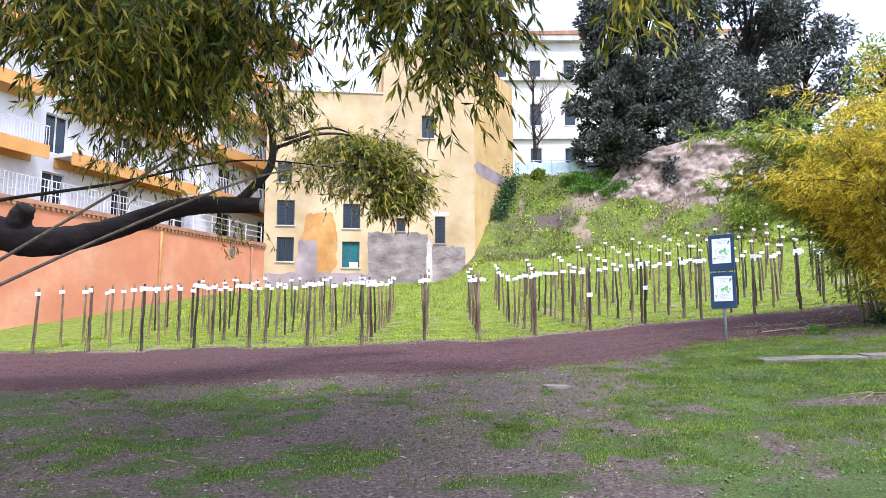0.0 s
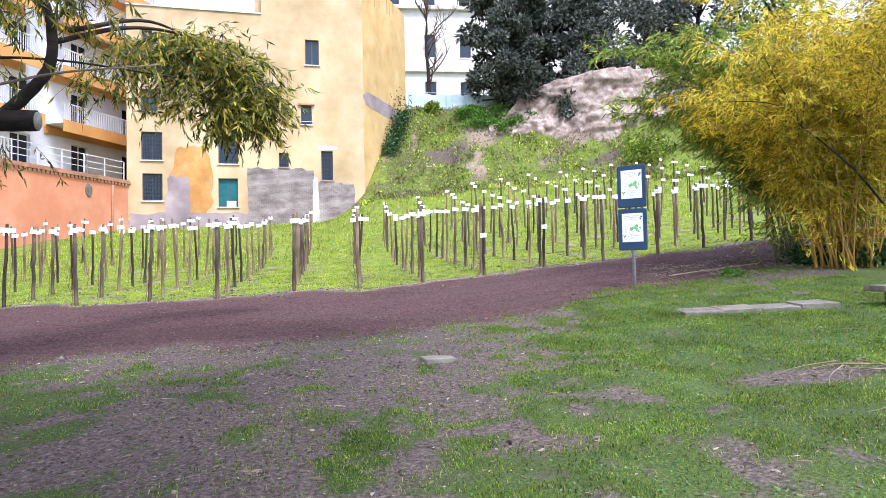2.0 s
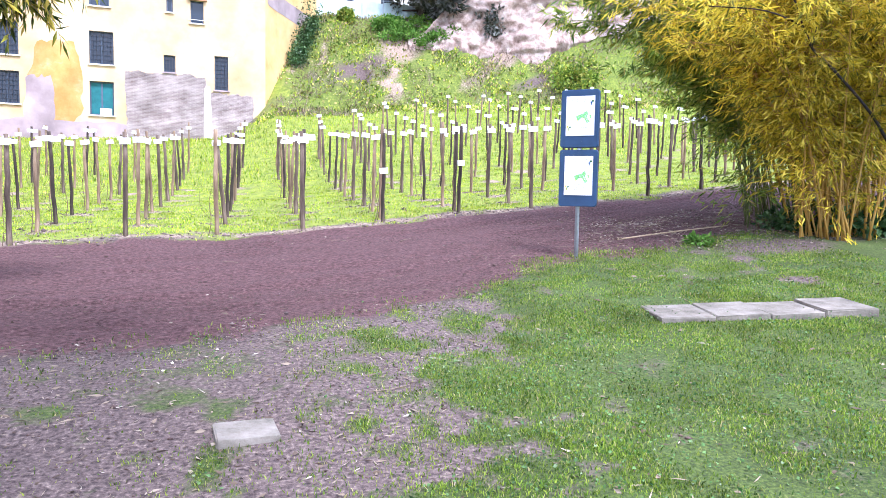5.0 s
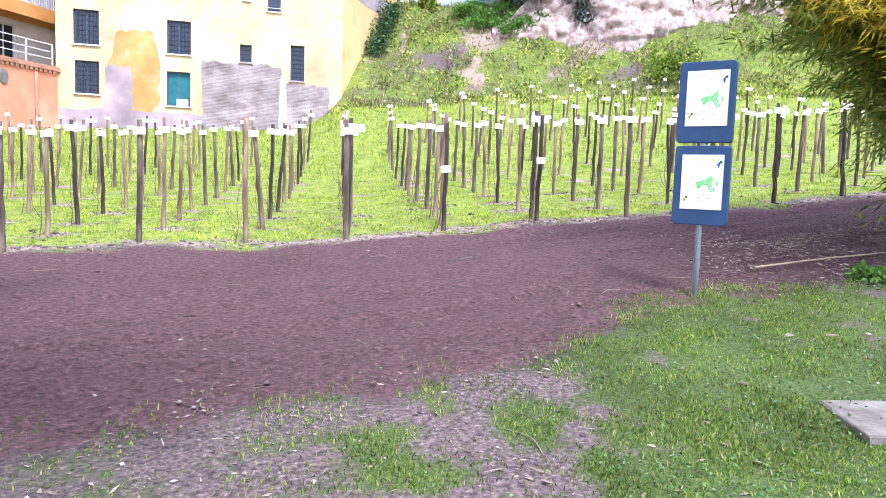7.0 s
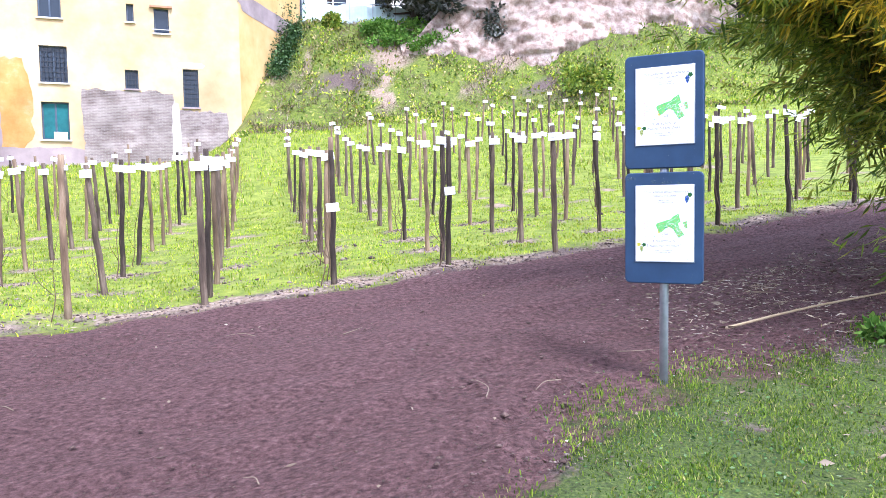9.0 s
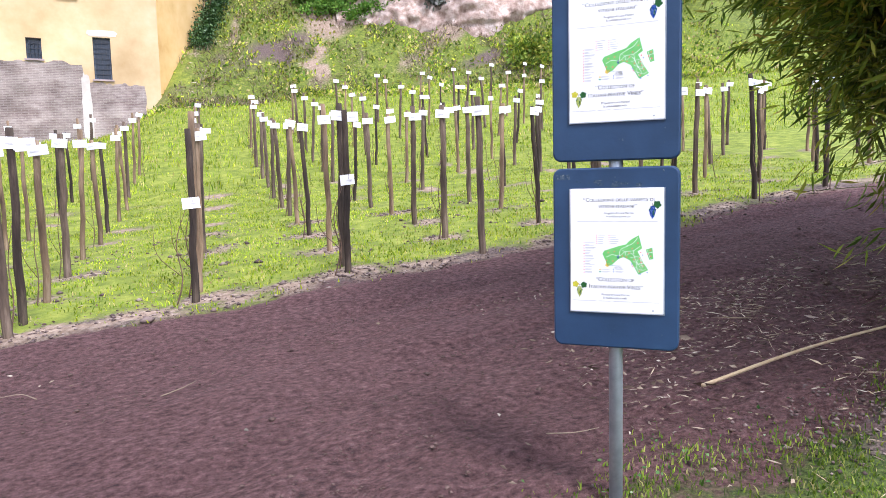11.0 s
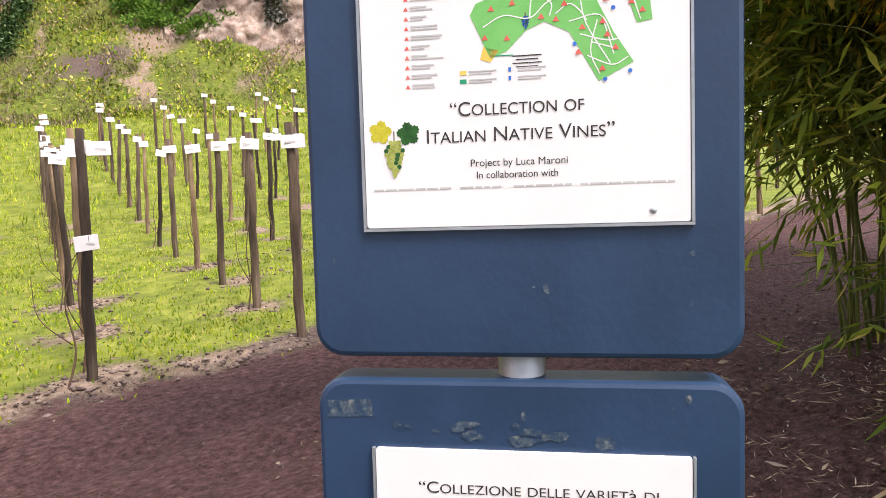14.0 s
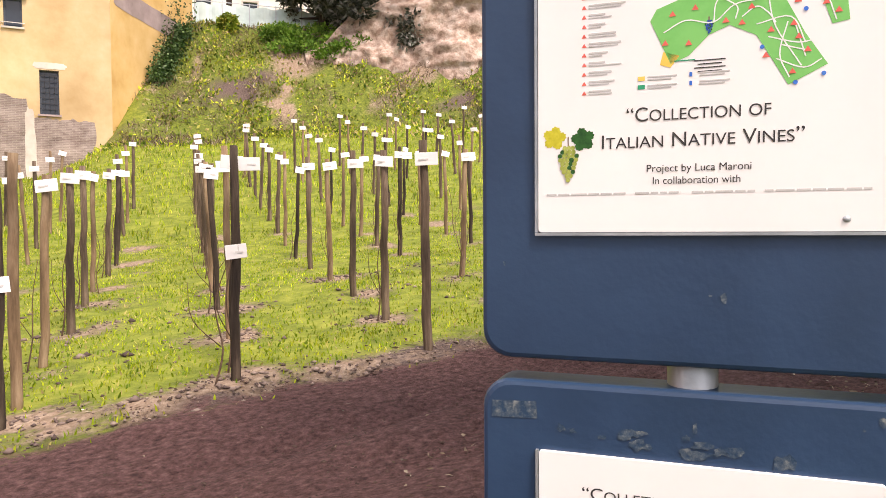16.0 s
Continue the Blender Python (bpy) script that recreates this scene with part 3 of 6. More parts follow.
def row_head(k):
    """Where the vine row of that number begins: the place of its first stake."""
    x = -4.26 + 1.555 * k
    first = {0: 17.35, 1: 17.12, 2: 17.66, 3: 17.9, 4: 17.64, 5: 18.22, 6: 18.37, 7: 18.35, 8: 18.55, 9: 19.1}
    return x, first.get(k, 17.3 + max(0, 0.25 * (k - 2)) + 0.1 * max(0, -k))


STAKES = [row_head(k) for k in range(-5, 15)]


def masks(x, y):
    """How much of the ground is path soil, bare earth and bare rock."""
    n = 0.35 * bumps(x, y, 0.9) + 0.2 * bumps(x, y, 0.3)
    soil = step(-0.6, 0.5, y - south_edge(x) + n) * step(-0.3, 0.3, north_edge(x) - y + n * 0.8)
    worn = np.exp(-((x - 0.5 - 0.04 * y) / 2.3) ** 2) * step(-6, 3, y) * (1 - step(12, 15, y))
    left = (1 - step(-3, 1.5, x)) * 0.55 * (1 - step(11, 12, y))
    bare = np.clip(0.55 * bumps(x, y, 1.1) + 0.7 * bumps(x, y, 0.4) + 0.7 * bumps(x, y, 0.18) + 0.75 * worn + left - 0.05 - 0.45 * step(2.0, 4.2, x) * (1 - step(12, 13, y)), 0, 1)
    bare = np.maximum(bare, np.exp(-(((x - 4.3) / 0.75) ** 2 + ((y - 6.75) / 0.28) ** 2) ** 2))
    bare = np.maximum(bare, np.exp(-(((x - 8.3) / 0.9) ** 2 + ((y - 13.0) / 0.5) ** 2) ** 2) * 0.9)
    bare = np.maximum(bare, np.exp(-((y - south_edge(x) + 0.3) / 0.45) ** 2) * (0.5 + 0.6 * bumps(x, y, 0.35)) * (1 - 0.8 * step(3.0, 4.2, x)))
    strip = step(-2.6, -1.2, x) * (1 - step(1.9, 2.9, x + 0.4 * bumps(x, y, 0.6))) * step(8.6, 10.2, y) * (0.72 + 0.4 * bumps(x, y, 0.3))
    bare = np.maximum(bare, strip)
    bare = np.where(y > 14, np.clip(0.5 * bumps(x, y, 1.4) + 0.3 * bumps(x, y, 0.5) - 0.42, 0, 1), bare)
    bare = np.where((y > 42) & (x > 0), np.clip(0.9 * bumps(x, y, 2.6) + 0.5 * bumps(x, y, 0.8) + 0.15, 0, 1) * step(43, 46, y), bare)
    feet = 0 * x
    for sx, sy in STAKES:
        for j in range(8):
            feet = np.maximum(feet, np.exp(-(((x - sx) / 0.5) ** 2 + ((y - sy - 1.42 * j) / 0.34) ** 2)))
    bare = np.maximum(bare, np.exp(-((y - north_edge(x) - 0.15) / 0.35) ** 2) * (0.65 + 0.6 * bumps(x, y, 0.7)))
    rock = np.clip(1.6 * bumps(x, y, 2.3) + 0.8 * bumps(x, y, 0.7) - 0.5, 0, 1) * step(45.5, 49, y) * step(1, 3, x)
    rock = np.maximum(rock, np.exp(-(((x - 9.5) / 1.6) ** 2 + ((y - 51.5) / 1.8) ** 2)) * 0.8)
    feet = np.maximum(feet, 0.9 * np.exp(-((y - north_edge(x) - 0.25) / 0.3) ** 2)) * np.clip(0.6 + 0.8 * bumps(x, y, 0.33) + 0.3 * bumps(x, y, 0.9), 0, 1)
    bare = np.maximum(bare, feet * 0.9)
    rock = np.maximum(rock, feet * 0.85)
    return np.clip(soil, 0, 1), np.clip(bare, 0, 1), np.clip(rock, 0, 1)


def build_ground():
    xs = np.concatenate([[-900, -400, -150, -80, -50], np.arange(-35, -9, 0.8), np.arange(-9, 13, 0.1), np.arange(13, 40, 0.5), [42, 50, 80, 150, 400, 900]])
    ys = np.concatenate([[-900, -300, -100, -40, -15, -8], np.arange(-4, 9, 0.1), np.arange(9, 20.5, 0.06), np.arange(20.5, 62, 0.35), [65, 75, 100, 200, 500, 1500]])
    X, Y = np.meshgrid(xs, ys)
    Z = height(X, Y)
    soil, bare, rock = masks(X, Y)
    V = (Y - south_edge(X)) / (north_edge(X) - south_edge(X)) * 6.0
    crumbly = step(-0.1, 0.5, bumps(X + 3, Y, 1.1))
    Z = Z - 0.03 * soil + soil * (0.04 * bumps(X * 0.13, V * 2.1, 1.0) + 0.032 * bumps(X * 0.25 + 9, V * 4.2, 1.0) + crumbly * (0.022 * bumps(X, Y, 0.2) + 0.02 * bumps(X + 5, Y, 0.11)))
    nx, ny = len(xs), len(ys)
    i, j = np.meshgrid(np.arange(nx - 1), np.arange(ny - 1))
    k = (j * nx + i).ravel()[:, None]
    ob = mesh_object("ground", np.stack([X, Y, Z], -1).reshape(-1, 3), np.concatenate([k, k + 1, k + nx + 1, k + nx], 1), "ground", smooth=True)
    for name, values in (("soil", soil), ("bare", bare), ("rock", rock), ("meadow", step(15, 17, Y) * (1 - 0.5 * step(40, 45, Y) * step(0, 3, X)))):
        at = ob.data.attributes.new(name, "FLOAT", "POINT")
        at.data.foreach_set("value", values.astype(np.float32).ravel())
    return tagged(ob, "grassy park ground with a dark soil path and steep bank", "ground", kind="structure")


build_ground()


def z_at(x, y):
    return float(height(x, y))


# ---- the house beyond the vines ----
CORNER, FACE_TURN = (0.93, 47.83), 8.0


def wall_sheet(u0, u1, z0, z1, holes, thick=0.45):
    """A wall in the plane y = 0 (front) with openings through it, from u0 to u1 and z0 to z1."""
    us = sorted({u0, u1, *[h[0] for h in holes], *[h[2] for h in holes]})
    zs = sorted({z0, z1, *[h[1] for h in holes], *[h[3] for h in holes]})
    v, f = [], []

    def quad(*p):
        k = len(v)
        v.extend(p)
        f.append((k, k + 1, k + 2, k + 3))

    for a, b in zip(us, us[1:]):
        for c, d in zip(zs, zs[1:]):
            m = ((a + b) / 2, (c + d) / 2)
            if any(h[0] < m[0] < h[2] and h[1] < m[1] < h[3] for h in holes):
                continue
            quad((a, 0, c), (b, 0, c), (b, 0, d), (a, 0, d))
            quad((b, thick, c), (a, thick, c), (a, thick, d), (b, thick, d))
    for a, c, b, d in list(holes):
        quad((a, 0, c), (a, thick, c), (b, thick, c), (b, 0, c))
        quad((a, 0, d), (b, 0, d), (b, thick, d), (a, thick, d))
        quad((a, 0, c), (a, 0, d), (a, thick, d), (a, thick, c))
        quad((b, 0, c), (b, thick, c), (b, thick, d), (b, 0, d))
    quad((u0, 0, z1), (u1, 0, z1), (u1, thick, z1), (u0, thick, z1))
    quad((u0, 0, z0), (u0, 0, z1), (u0, thick, z1), (u0, thick, z0))
    quad((u1, 0, z0), (u1, thick, z0), (u1, thick, z1), (u1, 0, z1))
    return v, f


def blotch(u0, z0, u1, z1, seed, n=40, ragged=0.12, square=0.72):
    """A ragged, slightly rounded patch in the plane y = 0."""
    r = random.Random(seed)
    cu, cz, hu, hz = (u0 + u1) / 2, (z0 + z1) / 2, (u1 - u0) / 2, (z1 - z0) / 2
    k = [r.uniform(-1, 1) for _ in range(n)]
    v = []
    for i in range(n):
        w = 2 * math.pi * i / n
        c, s = math.cos(w), math.sin(w)
        q = 1 / max(abs(c), abs(s)) ** square * (1 + ragged * (k[i] + k[i - 1]) / 2)
        v.append((cu + hu * c * q, 0.0, cz + hz * s * q))
    return v, [tuple(range(n))]


def patch(name, spec, mat, parent, lift, seed, label, ragged=0.12, square=0.72, n=40):
    v, f = blotch(*spec, seed, n, ragged, square)
    v = [(a, -lift, b) for a, _, b in v]
    v += [(a, 0.01, b) for a, _, b in v]
    n = len(f[0])
    f += [(i, i + n, (i + 1) % n + n, (i + 1) % n) for i in range(n)]
    return mesh_object(name, v, f, mat, parent, label)


def window(parent, u0, z0, u1, z1, style, label, depth=0.16):
    """A window in an opening of a wall in the plane y = 0: frame, panes, sill and iron grille."""
    w = boxes("window", [(u0, depth, z0, u0 + 0.07, depth + 0.06, z1), (u1 - 0.07, depth, z0, u1, depth + 0.06, z1), (u0 + 0.07, depth, z1 - 0.07, u1 - 0.07, depth + 0.06, z1), (u0 + 0.07, depth, z0, u1 - 0.07, depth + 0.06, z0 + 0.07)] +
              ([((u0 + u1) / 2 - 0.04, depth, z0 + 0.07, (u0 + u1) / 2 + 0.04, depth + 0.06, z1 - 0.07)] if u1 - u0 > 0.8 else []), "shutter", parent, label)
    boxes("pane", [(u0 + 0.06, depth + 0.035, z0 + 0.06, u1 - 0.06, depth + 0.05, z1 - 0.06)], "green_blind" if style == "green" else "glass", w)
    boxes("sill", [(u0 - 0.08, -0.09, z0 - 0.08, u1 + 0.08, depth, z0 + 0.0)], "lime" if style != "dark" else "damp", w)
    if style in ("grille", "dark"):
        bars = []
        n = max(3, round((u1 - u0) / 0.17))
        for i in range(n + 1):
            u = u0 + (u1 - u0) * i / n
            bars.append((u - 0.012, 0.02, z0, u + 0.012, 0.045, z1))
        n = max(3, round((z1 - z0) / 0.24))
        for i in range(n + 1):
            z = z0 + (z1 - z0) * i / n
            bars.append((u0, 0.0, z - 0.012, u1, 0.02, z + 0.012))
        boxes("grille", bars, "iron", w)
    if style == "green":
        boxes("crate", [(u0 + 0.5, 0.04, z0, u1 - 0.12, 0.15, z0 + 0.38)], "paper", w, "pale objects on the sill")
    if style == "hood":
        boxes("hood", [(u0 - 0.18, -0.16, z1 + 0.0, u1 + 0.18, 0.02, z1 + 0.1)], "tile", w, "small tiled hood")
        boxes("rail", [(u0 - 0.1, -0.07, z0 + 0.16, u1 + 0.1, -0.04, z0 + 0.19)], "rail", w)
    return w


def yellow_house():
    m = pose(*CORNER, 0, 0, 0, FACE_TURN)
    house = thing("house", m, "old cream and ochre plastered house with barred windows", "house")
    top, low_top = 22.4, 18.9
    spec = [(-13.86, 9.25, -12.65, 11.0, "grille"), (-13.81, 6.72, -12.65, 8.4, "grille"), (-9.32, 9.1, -8.12, 10.85, "grille"), (-9.34, 6.35, -8.14, 8.17, "green"),
            (-5.41, 12.27, -5.07, 13.15, "plain"), (-4.14, 11.8, -3.44, 13.05, "hood"), (-5.58, 8.95, -4.96, 9.88, "dark"), (-2.86, 8.13, -2.11, 10.06, "dark"),
            (-3.81, 15.76, -2.92, 17.44, "plain"), (-13.81, 16.34, -13.21, 17.38, "plain"), (-13.9, 12.3, -12.9, 13.7, "plain"), (-9.3, 12.2, -8.3, 13.7, "plain")]
    v, f = wall_sheet(-14.7, -6.6, 3.0, low_top, [(a, b, c, d) for a, b, c, d, _ in spec if c < -6.6])
    mesh_object("wall", v, f, "cream", house)
    v, f = wall_sheet(-6.6, 0, 3.0, top, [(a, b, c, d) for a, b, c, d, _ in spec if c > -6.6])
    mesh_object("wall", v, f, "cream", house)
    names = {"grille": "barred window with dark shutters", "green": "window with a dark green panel", "plain": "plain dark window", "hood": "small window under a tiled hood", "dark": "small window with an iron grille"}
    for a, b, c, d, s in spec:
        window(house, a, b, c, d, s, names[s])
    patch("brick_area", (-7.55, 3.6, -3.3, 8.85), "brick", house, 0.02, 4, "exposed weathered brickwork", 0.045, 0.98, 96)
    patch("brick_area", (-3.2, 3.6, -0.7, 7.95), "brick", house, 0.024, 5, "exposed weathered brickwork", 0.05, 0.98, 96)
    patch("lime_streak", (-3.45, 4.6, -3.05, 8.3), "lime", house, 0.034, 6, "white lime streak", 0.2)
    patch("ochre_area", (-12.2, 5.6, -9.7, 10.2), "ochre", house, 0.012, 8, "bright ochre plaster patch", 0.2)
    patch("damp_area", (-12.45, 4.6, -11.0, 8.3), "damp", house, 0.02, 9, "mauve damp plaster", 0.16)
    patch("damp_area", (-14.6, 3.4, -7.4, 5.95), "damp", house, 0.016, 10, "mauve damp plaster", 0.07, 0.95, 80)
    patch("lime_patch", (-3.1, 10.12, -1.8, 10.4), "lime", house, 0.012, 12, "pale lintel patch", 0.1)
    # the side that turns away along the bank
    side = 8.6
    a = radians(90 - FACE_TURN - 23.5)
    m2 = Matrix.Rotation(a, 4, "Z")
    v, f = wall_sheet(0, side, 3.0, top, [])
    mesh_object("side_wall", [m2 @ Vector(p) for p in v], f, "yellow", house, "ochre yellow side wall")
    v, f = blotch(-0.1, 13.3, side - 1.2, 14.35, 21, ragged=0.07)
    mesh_object("bare_band", [m2 @ Vector((p[0] + 0.15, -0.012, p[2])) for p in v], f, "damp", house, "grey band of bare masonry")
    for i in range(9):
        r = random.Random(40 + i)
        u = 0.3 + i * 0.7 + r.uniform(-0.2, 0.2)
        l = r.uniform(0.6, 2.2)
        v, f = blotch(u, top - l, u + r.uniform(0.06, 0.2), top - 0.02, 60 + i, ragged=0.3)
        mesh_object("rain_streak", [m2 @ Vector((p[0], -0.008, min(p[2], top - 0.01))) for p in v], f, "ochre", house, "dark rain streak under the roof edge")
    v, f = blotch(4.6, 7.0, 6.3, 12.6, 23, ragged=0.2)
    mesh_object("lime_foot", [m2 @ Vector((p[0], -0.014, p[2])) for p in v], f, "lime", house, "pale crumbling plaster")
    e = m2 @ Vector((side, 0, 0))
    for name, q, z in (("roof", [(-6.6, 0.1), (0, 0.1), (e.x, e.y), (-6.6, e.y + 0.5)], top), ("low_roof", [(-14.7, 0.1), (-6.6, 0.1), (-6.6, 9), (-14.7, 9)], low_top)):
        v = [(a, b, z) for a, b in q] + [(a, b, z - 0.3) for a, b in q]
        mesh_object(name, v, [(0, 1, 2, 3), (7, 6, 5, 4)] + [(i, i + 4, (i + 1) % 4 + 4, (i + 1) % 4) for i in range(4)], "tile", house, "low tiled roof")
    boxes("back_wall", [(-14.7, 0.5, 3.0, -14.25, 8.8, low_top - 0.3), (-14.7, 8.8, 3, -6.6, 9.2, low_top - 0.3), (-7.0, 0.5, 3, -6.6, e.y, top - 0.3)], "cream", house)
    boxes("roof_edge", [(-14.75, -0.08, low_top, -6.6, 0.3, low_top + 0.1), (-6.65, -0.08, top, 0.05, 0.3, top + 0.1)], "lime", house)


yellow_house()


# ---- the orange wall and the flats above it ----
WALL_END = Vector((-13.55, 45.75, 0))
WALL_WAY = Vector((0.384, 0.923, 0)).normalized()


def orange_wall():
    """A long garden wall that runs from the house towards the camera's left, with coping, pipes and a terrace rail."""
    turn = math.degrees(math.atan2(-WALL_WAY.y, -WALL_WAY.x))
    m = pose(WALL_END.x, WALL_END.y, 0, 0, 0, turn)
    length = 46
    w = thing("wall_west", m, "long orange plastered garden wall with a brown coping", "wall", kind="structure")
    boxes("wall", [(0, -0.5, -1, length, 0, 7.72)], "terracotta", w)
    boxes("coping", [(-0.1, -0.6, 7.72, length, 0.12, 7.86), (-0.1, -0.55, 7.86, length, 0.06, 7.95)], "tile", w, "brown tiled coping")
    boxes("dentils", [(0.2 + i * 0.28, 0.0, 7.58, 0.34 + i * 0.28, 0.1, 7.72) for i in range(160)], "tile", w)
    for u in (1.4, 9.2):
        p = [(u, 0.09, 0.5), (u, 0.09, 7.5)]
        tubes("downpipe", [(np.linspace(p[0], p[1], 5), 0.07)], "ochre" if u > 5 else "tile", w, "painted downpipe")
    bm = bmesh.new()
    bmesh.ops.create_cone(bm, cap_ends=True, segments=24, radius1=0.34, radius2=0.3, depth=0.06, matrix=Matrix.Translation((3.2, 0.03, 7.0)) @ Matrix.Rotation(radians(-90), 4, "X") @ Matrix.Diagonal((0.8, 1.15, 1, 1)))
    part("plaque", bm, "stone", w, "grey oval plaque")
    rail = thing("terrace_railing", m, "thin metal terrace railing on the orange wall", "railing")
    for i in range(28):
        boxes("post", [(i * 1.6, -0.3, 7.95, i * 1.6 + 0.05, -0.25, 9.1)], "rail", rail)
    boxes("bar", [(0, -0.29, z, 44, -0.26, z + 0.035) for z in (8.35, 8.7, 9.07)], "rail", rail)
    boxes("baluster", [(i * 0.2, -0.285, 7.98, i * 0.2 + 0.02, -0.265, 9.07) for i in range(40, 216)], "rail", rail)


orange_wall()


def flats():
    """White flats with orange balcony fronts, set back behind the wall."""
    turn = math.degrees(math.atan2(-WALL_WAY.y, -WALL_WAY.x))
    m = pose(WALL_END.x, WALL_END.y, 0, 0, 0, turn) @ pose(-9, -5.0, 0)
    b = thing("apartment_building", m, "white flats with orange balcony fronts and railings", "building")
    holes = []
    for k in range(5):
        z = 8.4 + 3.35 * k
        for j in range(9):
            holes.append((2.2 + j * 4.6, z + 0.1, 3.6 + j * 4.6, z + 2.3))
    v, f = wall_sheet(0, 44, 3, 25.6, holes, 0.4)
    # the wall faces +y, so it is mirrored
    mesh_object("wall", [(a, -c, d) for a, c, d in v], [q[::-1] for q in f], "white_wall", b)
    for i, (u0, z0, u1, z1) in enumerate(holes):
        w = boxes("window", [(u0, -0.2, z0, u0 + 0.08, -0.12, z1), (u1 - 0.08, -0.2, z0, u1, -0.12, z1), (u0 + 0.08, -0.2, z1 - 0.08, u1 - 0.08, -0.12, z1), ((u0 + u1) / 2 - 0.04, -0.2, z0, (u0 + u1) / 2 + 0.04, -0.12, z1 - 0.08)], "rail", b)
        boxes("pane", [(u0 + 0.07, -0.19, z0, u1 - 0.07, -0.16, z1 - 0.07)], "glass", w)
    for k in range(1, 6):
        z = 8.4 + 3.35 * k
        for j in range(4):
            u0 = 0.8 + j * 11
            q = boxes("balcony", [(u0, 0.0, z - 0.22, u0 + 9.6, 1.5, z)], "white_wall", b)
            boxes("fascia", [(u0 - 0.02, 1.5, z - 0.75, u0 + 9.62, 1.56, z - 0.02)], "orange_band", q, "orange balcony front")
            boxes("awning_box", [(u0, 0.05, z - 0.75, u0 + 9.6, 0.12, z - 0.25)], "orange_band", q)
            boxes("balcony_rail", [(u0 + i * 0.16, 1.46, z, u0 + i * 0.16 + 0.025, 1.49, z + 1.0) for i in range(60)] + [(u0, 1.45, z + 1.0, u0 + 9.6, 1.5, z + 1.05)], "rail", q)
    boxes("roof", [(-0.6, -10, 25.6, 44.6, 2.0, 25.9)], "tile", b)
    boxes("end_wall", [(-0.0, -10, 3, 0.4, -0.4, 25.6)], "white_wall", b)


flats()


# ---- the top of the bank ----
def rock_face():
    """Crumbling tuff retaining wall along the head of the bank."""
    nu, nv = 300, 56
    u, v = np.meshgrid(np.linspace(0, 1, nu), np.linspace(0, 1, nv))
    x = 10.2 + 27 * u
    y = 50.9 - 3.4 * step(0, 0.35, u) + 1.1 * v
    foot = 10.5 + 0.4 * u
    head = 15.2 + 1.3 * step(0.0, 0.3, u) - 0.25 * np.abs(bumps(x, 0 * x, 1.6)) - 0.12 * np.abs(bumps(x, 0 * x, 0.5)) - 2.2 * (1 - step(0, 0.13, u))
    z = foot + (head - foot) * v
    ledge = bumps(x * 0.5, z * 1.7, 1.0)
    y = y - 0.45 * bumps(x, z * 0.7, 2.0) - 0.3 * np.abs(bumps(x + 8, z * 0.6, 0.9)) - 0.22 * step(-0.2, 0.3, ledge) - 0.12 * bumps(x, z, 0.38) - 0.06 * bumps(x, z, 0.16)
    y = np.where(v > 0.97, y + 3.5, y)
    k = (np.arange(nv - 1)[:, None] * nu + np.arange(nu - 1)[None]).ravel()[:, None]
    ob = mesh_object("rock_face", np.stack([x, y, z], -1).reshape(-1, 3), np.concatenate([k, k + 1, k + nu + 1, k + nu], 1), "tuff", smooth=False)
    tagged(ob, "pale pinkish tuff retaining face above the bank", "rock wall", kind="structure")


rock_face()


def screen_fence():
    y, x0, n = 55.2, 4.5, 6
    z = z_at(7, 55.2)
    f = thing("fence", pose(x0, y, z - 0.1), "low fence with pale blue screening along the terrace", "fence")
    for i in range(n):
        boxes("post", [(i * 1.5 - 0.03, -0.03, 0, i * 1.5 + 0.03, 0.03, 1.45)], "steel", f)
        if i < n - 1:
            r = random.Random(i)
            nx = 8
            v, q = [], []
            for a in range(nx + 1):
                u = i * 1.5 + 0.03 + a * 1.44 / nx
                yy = 0.03 * math.sin(a * 1.7 + i)
                v += [(u, yy, 0.08), (u, yy, 1.25 + 0.06 * math.sin(a * 0.9 + i * 2))]
            for a in range(nx):
                q.append((2 * a, 2 * a + 2, 2 * a + 3, 2 * a + 1))
            v += [(a, b + 0.01, c) for a, b, c in v]
            k = 2 * (nx + 1)
            q += [tuple(c + k for c in d[::-1]) for d in q]
            mesh_object("screen", v, q, "fence_net", f)
    boxes("rail", [(0, 0.03, 1.38, 7.5, 0.06, 1.42), (0, 0.03, 0.62, 7.5, 0.06, 0.65)], "steel", f)
    wall = boxes("parapet", [(5.0, 56.4, z - 0.3, 14.0, 56.7, z + 1.1)], "damp")
    tagged(wall, "low grey masonry parapet behind the fence", "wall", kind="structure")


screen_fence()


